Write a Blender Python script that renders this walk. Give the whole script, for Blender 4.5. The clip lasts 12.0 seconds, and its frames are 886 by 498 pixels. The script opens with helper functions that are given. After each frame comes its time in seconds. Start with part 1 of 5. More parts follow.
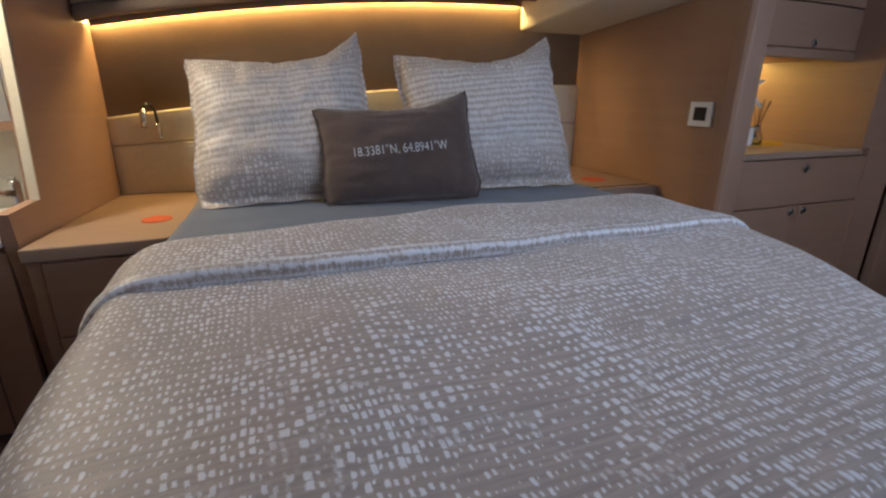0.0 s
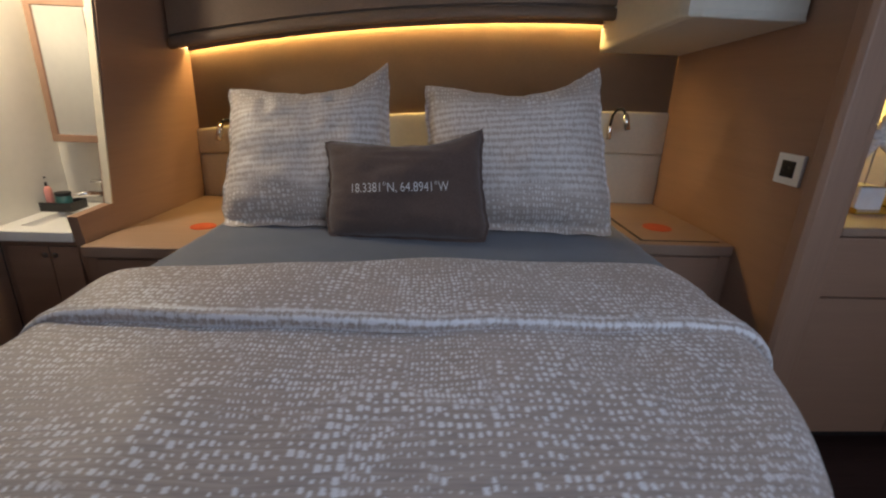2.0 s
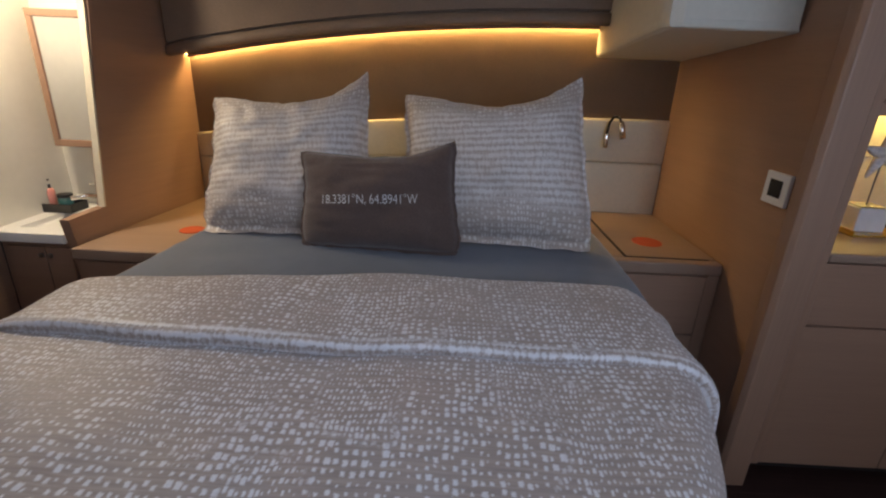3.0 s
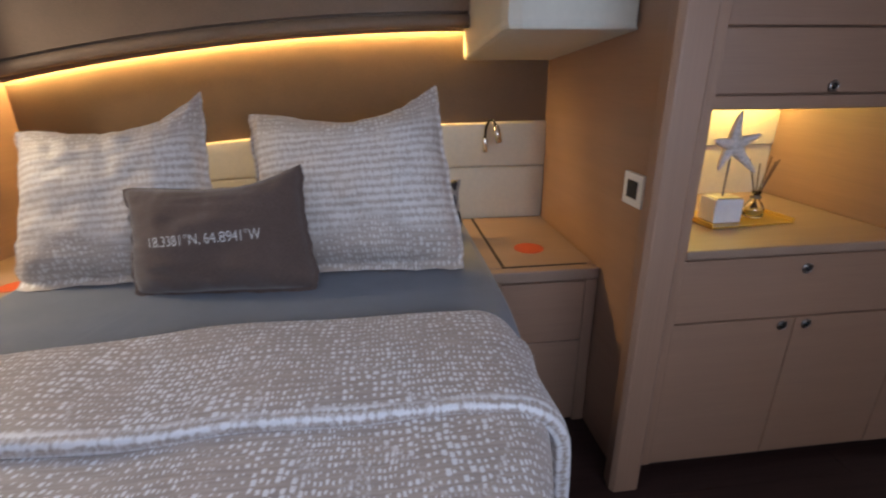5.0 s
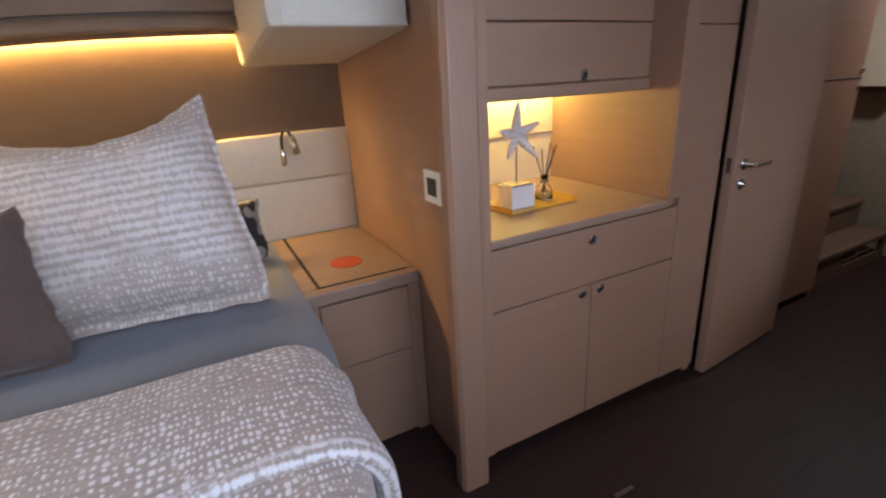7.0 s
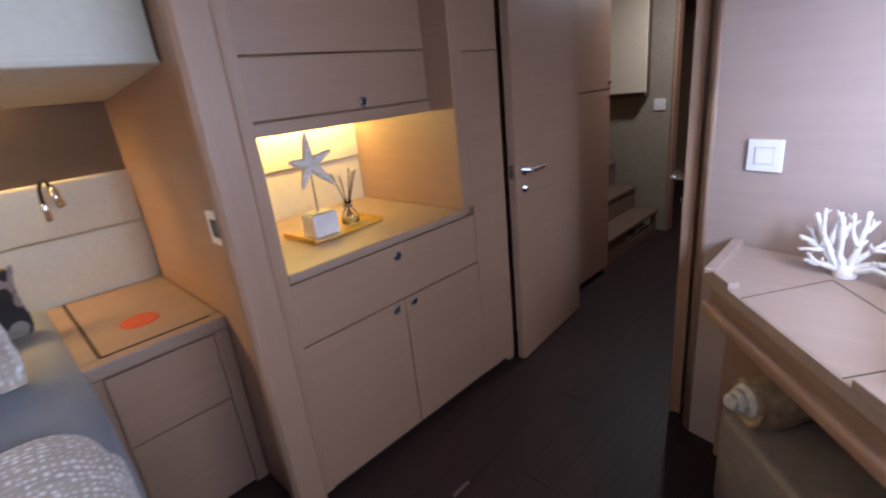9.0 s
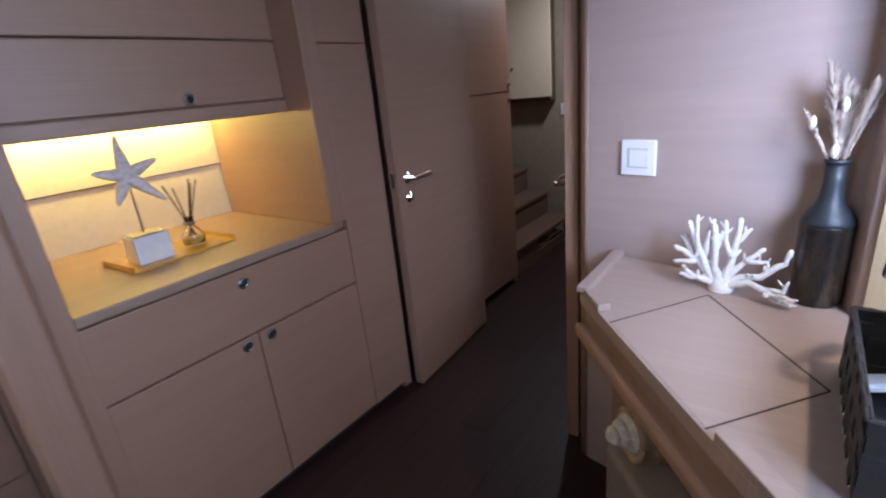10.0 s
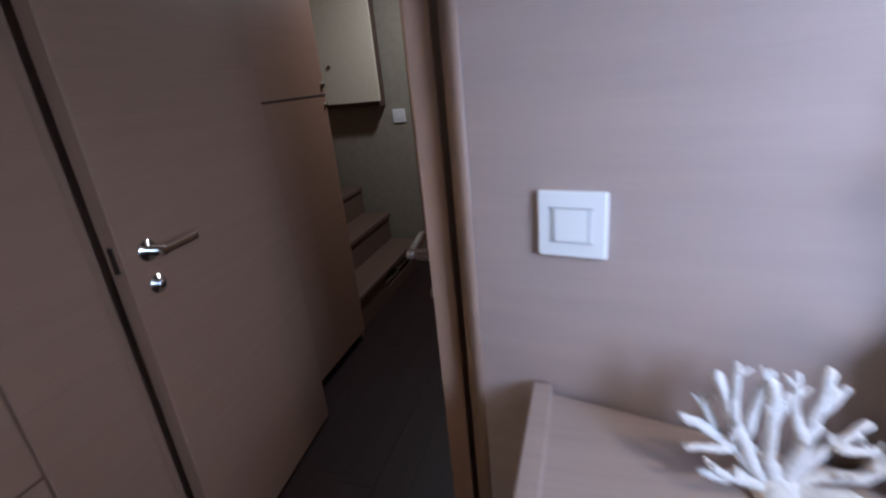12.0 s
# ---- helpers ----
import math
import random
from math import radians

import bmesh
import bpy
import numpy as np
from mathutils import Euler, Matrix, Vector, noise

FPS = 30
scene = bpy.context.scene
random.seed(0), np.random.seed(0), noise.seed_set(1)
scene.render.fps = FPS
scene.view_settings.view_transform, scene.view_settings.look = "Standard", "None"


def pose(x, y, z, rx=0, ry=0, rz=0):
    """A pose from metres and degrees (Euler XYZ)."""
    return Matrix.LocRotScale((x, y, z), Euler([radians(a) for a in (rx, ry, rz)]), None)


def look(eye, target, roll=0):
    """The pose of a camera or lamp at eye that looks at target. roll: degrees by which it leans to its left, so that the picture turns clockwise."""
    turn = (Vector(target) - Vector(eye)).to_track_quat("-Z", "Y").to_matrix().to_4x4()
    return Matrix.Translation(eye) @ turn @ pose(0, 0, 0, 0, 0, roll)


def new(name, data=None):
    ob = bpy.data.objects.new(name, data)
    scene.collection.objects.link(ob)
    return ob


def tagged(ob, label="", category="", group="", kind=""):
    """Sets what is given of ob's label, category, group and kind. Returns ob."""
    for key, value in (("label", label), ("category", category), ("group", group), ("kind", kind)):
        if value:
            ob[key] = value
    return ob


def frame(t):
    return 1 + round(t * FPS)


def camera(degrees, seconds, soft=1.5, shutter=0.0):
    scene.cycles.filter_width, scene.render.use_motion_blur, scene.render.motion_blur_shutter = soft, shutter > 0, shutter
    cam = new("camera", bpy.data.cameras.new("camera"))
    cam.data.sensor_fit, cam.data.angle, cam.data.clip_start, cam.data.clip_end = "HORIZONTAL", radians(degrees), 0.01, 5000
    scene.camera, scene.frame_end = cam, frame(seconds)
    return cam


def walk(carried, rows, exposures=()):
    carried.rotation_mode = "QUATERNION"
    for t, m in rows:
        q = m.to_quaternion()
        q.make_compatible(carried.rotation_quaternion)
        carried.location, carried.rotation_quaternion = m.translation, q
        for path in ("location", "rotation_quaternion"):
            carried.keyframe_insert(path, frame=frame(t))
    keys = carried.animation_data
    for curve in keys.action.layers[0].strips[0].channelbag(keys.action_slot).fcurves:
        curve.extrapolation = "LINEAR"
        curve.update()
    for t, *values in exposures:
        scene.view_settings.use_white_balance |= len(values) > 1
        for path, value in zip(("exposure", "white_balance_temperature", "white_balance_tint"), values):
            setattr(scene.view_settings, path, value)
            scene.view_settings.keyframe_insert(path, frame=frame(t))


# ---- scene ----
EXPOSURES = [(0.0, -0.50, 5780, 14), (1.0, -0.72, 5870, 14), (2.0, -0.88, 6050, 16), (2.5, -0.86, 6100, 17), (4.5, -0.44, 6100, 18), (5.5, -0.07, 6150, 19), (7.0, 0.29, 6250, 20), (9.0, 0.40, 5850, 20), (9.5, 0.32, 5850, 20), (10.5, 0.12, 5470, 17), (11.5, -0.03, 5420, 15), (12.0, -0.13, 5500, 16)]
cam = camera(86.7, 12.0, 2.1, 0.5)
# seconds, x, y, z, pitch, lean, turn
PATH = [
    (0.0, -1.767, -2.388, 1.066, -17.86, -0.51, -21.34),
    (0.5, -1.706, -2.384, 1.094, -18.22, -1.78, -17.27),
    (1.0, -1.573, -2.376, 1.145, -18.62, -2.13, -12.88),
    (1.5, -1.461, -2.373, 1.171, -18.82, -2.39, -8.73),
    (2.0, -1.243, -2.378, 1.229, -19.25, -2.28, -2.65),
    (2.5, -1.107, -2.371, 1.268, -19.92, -2.44, 1.79),
    (4.5, -0.845, -2.232, 1.346, -20.37, -0.71, -3.22),
    (5.0, -0.763, -2.204, 1.341, -20.17, 0.52, -7.11),
    (5.5, -0.722, -2.188, 1.355, -20.46, 1.33, -12.45),
    (6.0, -0.666, -2.204, 1.368, -20.95, 2.97, -17.29),
    (6.5, -0.656, -2.154, 1.338, -20.59, 2.77, -23.13),
    (7.0, -0.625, -2.130, 1.312, -19.73, 3.14, -27.93),
    (9.0, -0.467, -2.257, 1.332, -19.25, 5.81, -46.16),
    (9.5, -0.283, -2.268, 1.291, -19.04, 5.82, -50.05),
    (10.0, -0.149, -2.298, 1.272, -19.09, 5.50, -53.67),
    (10.5, -0.044, -2.284, 1.253, -19.13, 5.87, -57.17),
    (11.0, 0.083, -2.260, 1.242, -19.53, 7.10, -61.53),
    (11.5, 0.310, -2.178, 1.233, -20.70, 6.88, -68.87),
    (12.0, 0.507, -1.988, 1.253, -20.58, 5.23, -73.70),
]
walk(cam, [(t, pose(x, y, z, 90 + pitch, roll, yaw)) for t, x, y, z, pitch, roll, yaw in PATH], EXPOSURES)

# ---- world and lights ----
world = bpy.data.worlds.new("sky")
scene.world = world
world.use_nodes = True
sky = world.node_tree.nodes.new("ShaderNodeTexSky")
sky.sky_type, sky.sun_disc = "NISHITA", False
sky.sun_elevation, sky.sun_rotation = radians(50), radians(160)
world.node_tree.links.new(sky.outputs[0], world.node_tree.nodes["Background"].inputs[0])
world.node_tree.nodes["Background"].inputs[1].default_value = 0.1


def area_light(name, eye, target, sx, sy, watts, color, spread=180.0):
    data = bpy.data.lights.new(name, "AREA")
    data.shape, data.size, data.size_y, data.energy, data.color = "RECTANGLE", sx, sy, watts, color
    data.spread = radians(spread)
    ob = new(name, data)
    ob.matrix_world = look(eye, target)
    return ob


COOL = (0.66, 0.81, 1.0)
area_light("window_daylight", (-0.10, -2.93, 1.42), (-0.45, -1.4, 1.06), 1.46, 0.44, 11.0, COOL, 140.0)
# overhead fill for the bed, through a hatch that is only assumed
area_light("assumed_hatch_daylight", (-1.25, -1.75, 1.968), (-1.25, -1.72, 0), 0.62, 0.5, 3.0, COOL, 130.0)
# extra lamp in the long window's opening, added to brighten the partition and desk
area_light("partition_fill_light", (0.16, -2.905, 1.42), (1.1, -2.43, 1.04), 0.40, 0.50, 6.9, (0.62, 0.77, 1.0), 82.0)
area_light("washroom_downlight_glow", (-2.62, -0.65, 1.762), (-2.62, -0.63, 0), 0.09, 0.09, 15.0, (1.0, 0.82, 0.52))
# added fill for the passage end; its ceiling fitting is assumed
area_light("passage_fill_light", (2.85, -1.25, 1.955), (2.95, -1.15, 0), 0.10, 0.10, 8.0, (1.0, 0.97, 0.92))
area_light("desk_downlight_glow", (0.56, -2.72, 1.955), (0.80, -2.45, 0.72), 0.07, 0.07, 2.8, (1.0, 0.80, 0.56), 110.0)
area_light("washroom_port_daylight", (-2.80, -0.95, 1.45), (-2.35, -0.93, 1.22), 0.2, 0.26, 1.2, (0.85, 0.92, 1.0))


# ---- materials ----
def material(name):
    m = bpy.data.materials.new(name)
    m.use_nodes = True
    return m, m.node_tree, m.node_tree.nodes["Principled BSDF"]


def ramp_between(nt, fac, a, b, lo=0.0, hi=1.0):
    r = nt.nodes.new("ShaderNodeValToRGB")
    r.color_ramp.elements[0].position, r.color_ramp.elements[1].position = lo, hi
    r.color_ramp.elements[0].color, r.color_ramp.elements[1].color = (*a, 1), (*b, 1)
    nt.links.new(fac, r.inputs[0])
    return r.outputs[0]


def noise_node(nt, vec, scale, detail=3.0, rough=0.55):
    n = nt.nodes.new("ShaderNodeTexNoise")
    n.inputs["Scale"].default_value, n.inputs["Detail"].default_value, n.inputs["Roughness"].default_value = scale, detail, rough
    nt.links.new(vec, n.inputs["Vector"])
    return n.outputs[0]


def mapped(nt, scale, source="Object", turn=0.0):
    tc, mp = nt.nodes.new("ShaderNodeTexCoord"), nt.nodes.new("ShaderNodeMapping")
    mp.inputs["Scale"].default_value = scale
    mp.inputs["Rotation"].default_value = (0, 0, turn)
    nt.links.new(tc.outputs[source], mp.inputs[0])
    return mp.outputs[0]


def bump(nt, bsdf, height, strength, distance):
    b = nt.nodes.new("ShaderNodeBump")
    b.inputs["Strength"].default_value, b.inputs["Distance"].default_value = strength, distance
    nt.links.new(height, b.inputs["Height"])
    nt.links.new(b.outputs[0], bsdf.inputs["Normal"])


def mix_rgb(nt, a, b, fac, kind="MIX"):
    n = nt.nodes.new("ShaderNodeMix")
    n.data_type, n.blend_type = "RGBA", kind
    if isinstance(fac, float):
        n.inputs["Factor"].default_value = fac
    else:
        nt.links.new(fac, n.inputs["Factor"])
    nt.links.new(a, n.inputs["A"])
    nt.links.new(b, n.inputs["B"])
    return n.outputs["Result"]


def wood(name, base, grain=(7, 7, 240), contrast=0.2, rough=0.45, turn=0.0, gloss=0.5):
    m, nt, b = material(name)
    base = Vector(base)
    fine = noise_node(nt, mapped(nt, grain, turn=turn), 1.0, 4.0, 0.6)
    broad = noise_node(nt, mapped(nt, tuple(g * 0.13 for g in grain), turn=turn), 1.0, 2.0)
    c1 = ramp_between(nt, fine, base * (1 - contrast), base * (1 + contrast), 0.3, 0.7)
    c2 = ramp_between(nt, broad, (0.93, 0.93, 0.935), (1.0, 1.0, 1.0), 0.3, 0.7)
    nt.links.new(mix_rgb(nt, c1, c2, 1.0, "MULTIPLY"), b.inputs["Base Color"])
    b.inputs["Roughness"].default_value, b.inputs["Specular IOR Level"].default_value = rough, gloss
    bump(nt, b, fine, 0.12, 0.0005)
    return m


def plain(name, color, rough=0.5, metal=0.0, vary=0.08, scale=25.0, relief=0.0):
    m, nt, b = material(name)
    n = noise_node(nt, mapped(nt, (1, 1, 1)), scale, 4.0)
    c = Vector(color)
    nt.links.new(ramp_between(nt, n, c * (1 - vary), c * (1 + vary), 0.3, 0.7), b.inputs["Base Color"])
    b.inputs["Roughness"].default_value, b.inputs["Metallic"].default_value = rough, metal
    if relief:
        bump(nt, b, n, 0.4, relief)
    return m


def weave(name, color, rough=0.9, size=900.0, vary=0.14, sheen=0.3):
    m, nt, b = material(name)
    c = Vector(color)
    v = mapped(nt, (1, 1, 1))
    threads = noise_node(nt, mapped(nt, (size, size, size * 0.22)), 1.0, 2.0)
    cross = noise_node(nt, mapped(nt, (size * 0.22, size * 0.22, size)), 1.0, 2.0)
    both = nt.nodes.new("ShaderNodeMath")
    both.operation = "MULTIPLY"
    nt.links.new(threads, both.inputs[0])
    nt.links.new(cross, both.inputs[1])
    broad = noise_node(nt, v, 7.0, 3.0)
    c1 = ramp_between(nt, both.outputs[0], c * (1 - vary), c * (1 + vary), 0.12, 0.4)
    c2 = ramp_between(nt, broad, (0.9, 0.9, 0.9), (1, 1, 1), 0.35, 0.65)
    nt.links.new(mix_rgb(nt, c1, c2, 1.0, "MULTIPLY"), b.inputs["Base Color"])
    b.inputs["Roughness"].default_value = rough
    b.inputs["Sheen Weight"].default_value = sheen
    bump(nt, b, both.outputs[0], 0.5, 0.0012)
    return m


def dabbed(name, ground, dab, cell_u, cell_v, low, high, streak, bands=None):
    """Jacquard cloth: pale satin dabs in uneven rows on a taupe ground, by the cloth's own lengths."""
    m, nt, b = material(name)
    v = mapped(nt, (1, 1, 1), "UV")

    def calc(op, a, bb=0.0):
        n = nt.nodes.new("ShaderNodeMath")
        n.operation = op
        for i, w in enumerate((a, bb)):
            if isinstance(w, (int, float)):
                n.inputs[i].default_value = w
            else:
                nt.links.new(w, n.inputs[i])
        return n.outputs[0]

    def soft(value, lo, hi):
        n = nt.nodes.new("ShaderNodeMapRange")
        n.interpolation_type = "SMOOTHSTEP"
        n.inputs["From Min"].default_value, n.inputs["From Max"].default_value = lo, hi
        nt.links.new(value, n.inputs["Value"])
        return n.outputs[0]

    wobble = nt.nodes.new("ShaderNodeTexNoise")
    wobble.inputs["Scale"].default_value = 8.0
    nt.links.new(v, wobble.inputs["Vector"])
    push = nt.nodes.new("ShaderNodeVectorMath")
    push.operation = "MULTIPLY_ADD"
    push.inputs[1].default_value = (0.024, 0.016, 0.0)
    nt.links.new(wobble.outputs["Color"], push.inputs[0])
    nt.links.new(v, push.inputs[2])
    edge = noise_node(nt, v, 190.0, 2.0)
    patch = noise_node(nt, v, 5.0, 2.0)

    def layer(cu, cv, lo, hi):
        sc = nt.nodes.new("ShaderNodeVectorMath")
        sc.operation = "MULTIPLY"
        sc.inputs[1].default_value = (1 / cu, 1 / cv, 0.0)
        nt.links.new(push.outputs[0], sc.inputs[0])
        vo = nt.nodes.new("ShaderNodeTexVoronoi")
        vo.voronoi_dimensions, vo.distance = "2D", "MINKOWSKI"
        vo.inputs["Exponent"].default_value = 4.0
        vo.inputs["Scale"].default_value, vo.inputs["Randomness"].default_value = 1.0, 0.42
        nt.links.new(sc.outputs[0], vo.inputs["Vector"])
        sep = nt.nodes.new("ShaderNodeSeparateColor")
        nt.links.new(vo.outputs["Color"], sep.inputs[0])
        limit = calc("ADD", calc("MULTIPLY", calc("POWER", sep.outputs[0], 1.4), hi - lo), lo)
        limit = calc("ADD", limit, calc("MULTIPLY", calc("SUBTRACT", patch, 0.5), 0.42))
        dist = calc("ADD", vo.outputs["Distance"], calc("MULTIPLY", calc("SUBTRACT", edge, 0.5), 0.42))
        return soft(calc("SUBTRACT", limit, dist), -0.08, 0.11)

    coarse, fine = layer(cell_u, cell_v, low, high), layer(cell_u * 0.66, cell_v * 0.96, low, high)
    which = soft(noise_node(nt, mapped(nt, (4.5, 3.0, 1), "UV"), 1.0, 1.0), 0.47, 0.53)
    mask = calc("ADD", calc("MULTIPLY", coarse, calc("SUBTRACT", 1.0, which)), calc("MULTIPLY", fine, which))
    lines = noise_node(nt, mapped(nt, (9, 170, 1), "UV"), 1.0, 3.0)
    if bands:
        sep = nt.nodes.new("ShaderNodeSeparateXYZ")
        nt.links.new(push.outputs[0], sep.inputs[0])
        wave = calc("SINE", calc("MULTIPLY", sep.outputs[1], 2 * math.pi / 0.0235))
        broken = noise_node(nt, mapped(nt, (120, 34, 1), "UV"), 1.0, 3.0)
        band = soft(calc("ADD", wave, calc("MULTIPLY", calc("SUBTRACT", broken, 0.5), 7.0)), -1.0, 0.9)
        raw = nt.nodes.new("ShaderNodeSeparateXYZ")
        nt.links.new(v, raw.inputs[0])
        middle = calc("SUBTRACT", 1.0, soft(calc("ADD", calc("ABSOLUTE", calc("SUBTRACT", raw.outputs[1], bands[0])), calc("MULTIPLY", calc("SUBTRACT", patch, 0.5), bands[1] * 2.2)), bands[1], bands[2]))
        mask = calc("MAXIMUM", calc("MULTIPLY", calc("MULTIPLY", band, 0.9), middle), calc("MULTIPLY", mask, calc("SUBTRACT", 1.0, calc("MULTIPLY", middle, 0.6))))
    g = Vector(ground)
    ground_c = ramp_between(nt, lines, g * (1 - streak), g * (1 + streak * 1.6), 0.34, 0.66)
    dab_c = ramp_between(nt, edge, Vector(dab) * 0.88, Vector(dab), 0.3, 0.7)
    nt.links.new(mix_rgb(nt, ground_c, dab_c, mask), b.inputs["Base Color"])
    rg = nt.nodes.new("ShaderNodeMapRange")
    rg.inputs["To Min"].default_value, rg.inputs["To Max"].default_value = 0.5, 0.42
    nt.links.new(mask, rg.inputs["Value"])
    nt.links.new(rg.outputs[0], b.inputs["Roughness"])
    b.inputs["Sheen Weight"].default_value = 0.3
    bump(nt, b, calc("ADD", calc("MULTIPLY", mask, 0.7), calc("MULTIPLY", lines, 0.6)), 0.4, 0.002)
    return m


def glowing(name, color, strength):
    m, nt, b = material(name)
    b.inputs["Base Color"].default_value = (0.8, 0.8, 0.8, 1)
    b.inputs["Emission Color"].default_value, b.inputs["Emission Strength"].default_value = (*color, 1), strength
    return m


def glass(name, color=(1, 1, 1), rough=0.02, clear=1.0):
    m, nt, b = material(name)
    b.inputs["Base Color"].default_value = (*color, 1)
    b.inputs["Roughness"].default_value, b.inputs["Transmission Weight"].default_value = rough, clear
    return m


OAK = (0.33, 0.197, 0.128)
oak = wood("oak_veneer_level_grain", OAK, contrast=0.05)
oak_top = wood("oak_veneer_top", (0.32, 0.215, 0.15), grain=(4, 240, 4), contrast=0.07)
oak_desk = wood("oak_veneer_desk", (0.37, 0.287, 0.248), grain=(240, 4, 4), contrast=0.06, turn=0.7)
oak_up = wood("oak_veneer_upright_grain", OAK, grain=(170, 170, 3), contrast=0.055)
ash = wood("pale_ash_boards", (0.31, 0.23, 0.13), grain=(170, 170, 3), contrast=0.06)
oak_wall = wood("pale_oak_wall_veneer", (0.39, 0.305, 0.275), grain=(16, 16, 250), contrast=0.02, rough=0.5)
oak_edge = wood("oak_edge_veneer", (0.30, 0.20, 0.15), grain=(16, 16, 250), contrast=0.05)
brown = weave("brown_padded_wall_cloth", (0.155, 0.096, 0.054), 0.8, 700.0, 0.12, 0.1)
locker_skin = weave("brown_locker_leather", (0.245, 0.165, 0.108), 0.6, 500.0, 0.1, 0.05)
cream = plain("cream_leather", (0.68, 0.61, 0.46), 0.5, vary=0.04, scale=60.0, relief=0.0008)
white_liner = plain("cream_headliner", (0.70, 0.66, 0.55), 0.55, vary=0.03, scale=40.0)
ceiling_paint = plain("pale_headliner", (0.66, 0.63, 0.57), 0.7, vary=0.03)
washroom_paint = plain("washroom_gelcoat", (0.80, 0.77, 0.68), 0.35, vary=0.02)
white_top = plain("white_solid_counter", (0.82, 0.81, 0.77), 0.3, vary=0.02)
white_plastic = plain("white_plastic", (0.8, 0.8, 0.79), 0.35, vary=0.01)
screen_dark = plain("dark_screen", (0.02, 0.02, 0.022), 0.2)
dark_floor = wood("dark_wenge_floor", (0.030, 0.0150, 0.0130), grain=(3, 90, 3), contrast=0.25, rough=0.5, gloss=0.28)
# near black for joints, and for shade painted into recesses
seam_and_recess_dark = plain("dark_gap_and_recess_shade", (0.03, 0.022, 0.018), 0.8)
chrome = plain("chrome", (0.75, 0.74, 0.72), 0.12, 1.0, vary=0.02)
steel = plain("brushed_steel", (0.33, 0.31, 0.29), 0.32, 1.0, vary=0.05)
black_metal = plain("black_metal", (0.03, 0.03, 0.03), 0.35, 0.6)
duvet_cloth = dabbed("dabbed_jacquard", (0.352, 0.287, 0.245), (0.80, 0.79, 0.80), 0.0142, 0.0192, 0.135, 0.365, 0.14)
fold_cloth = dabbed("dabbed_jacquard_fold", (0.352, 0.287, 0.245), (0.80, 0.79, 0.80), 0.0165, 0.0205, 0.14, 0.365, 0.14, (-1.375, 0.026, 0.046))
sham_cloth = dabbed("dabbed_jacquard_sham", (0.46, 0.385, 0.325), (0.76, 0.71, 0.665), 0.016, 0.020, 0.14, 0.36, 0.10, (-0.98, 0.11, 0.19))
sheet_cloth = weave("blue_grey_cotton_sheet", (0.150, 0.165, 0.20), 0.8, 1200.0, 0.08, 0.2)
linen = weave("dark_taupe_linen", (0.118, 0.078, 0.062), 0.95, 650.0, 0.25, 0.35)
print_white = plain("white_print", (0.74, 0.72, 0.70), 0.8)
grey_leather = plain("grey_brown_leather", (0.21, 0.175, 0.15), 0.55, vary=0.1, scale=30.0, relief=0.0015)
orange = plain("orange_disc", (0.50, 0.075, 0.018), 0.5, vary=0.06)
led_mat = glowing("warm_led", (1.0, 0.65, 0.19), 225.0)
niche_led_mat = glowing("niche_led", (1.0, 0.76, 0.20), 72.0)
lamp_lens = glowing("downlight_lens", (1.0, 0.88, 0.68), 14.0)
coral_mat = plain("white_coral", (0.68, 0.66, 0.64), 0.9, vary=0.12, scale=160.0, relief=0.006)
amber_glass = glass("amber_acrylic", (0.90, 0.56, 0.09), 0.06, 0.45)
clear_glass = glass("clear_glass")
oil = glass("yellow_oil", (0.95, 0.72, 0.2), 0.05, 0.5)
mirror_mat = plain("mirror_glass", (0.85, 0.86, 0.85), 0.02, 1.0, vary=0.0)
marble = plain("white_marble", (0.78, 0.76, 0.74), 0.35, vary=0.08, scale=14.0)
star_mat = plain("pale_starfish", (0.70, 0.63, 0.57), 0.85, vary=0.22, scale=90.0, relief=0.003)
reed = plain("dark_reed", (0.10, 0.055, 0.03), 0.8)
plume = plain("dried_cream_plume", (0.60, 0.50, 0.42), 0.9, vary=0.15, scale=80.0)
shell_tan = plain("tan_shell", (0.36, 0.255, 0.16), 0.5, vary=0.35, scale=40.0, relief=0.003)
shell_white = plain("chalky_shell", (0.62, 0.58, 0.54), 0.7, vary=0.25, scale=70.0, relief=0.003)
black_strap = plain("black_woven_strap", (0.018, 0.017, 0.016), 0.7, vary=0.2, scale=200.0, relief=0.001)
pink = plain("pink_bottle", (0.72, 0.30, 0.25), 0.35)
teal = plain("teal_jar", (0.03, 0.12, 0.12), 0.4)
black_plastic = plain("black_plastic", (0.02, 0.02, 0.02), 0.4)
pane = glass("window_glass")


def patina():
    m, nt, b = material("dark_bronze_patina")
    v = mapped(nt, (30, 30, 9))
    n = noise_node(nt, v, 1.0, 5.0, 0.7)
    nt.links.new(ramp_between(nt, n, (0.014, 0.012, 0.011), (0.075, 0.050, 0.026), 0.45, 0.8), b.inputs["Base Color"])
    b.inputs["Roughness"].default_value, b.inputs["Metallic"].default_value = 0.24, 0.1
    return m


bronze = patina()
slate_glaze = plain("dark_slate_glaze", (0.022, 0.027, 0.032), 0.45, 0.2, vary=0.15, scale=50.0)

# ---- mesh helpers ----
ORIGIN = {}
SPACE = Vector((0, 0, 0))  # the origin of the space being built


def space(x, y, z):
    SPACE.x, SPACE.y, SPACE.z = x, y, z


def thing(name, at, label, category, group="", kind=""):
    ob = new(name)
    ob.location = Vector(at) + SPACE
    ob.empty_display_size = 0.05
    ORIGIN[ob.name] = Vector(at)
    return tagged(ob, label, category, group, kind)


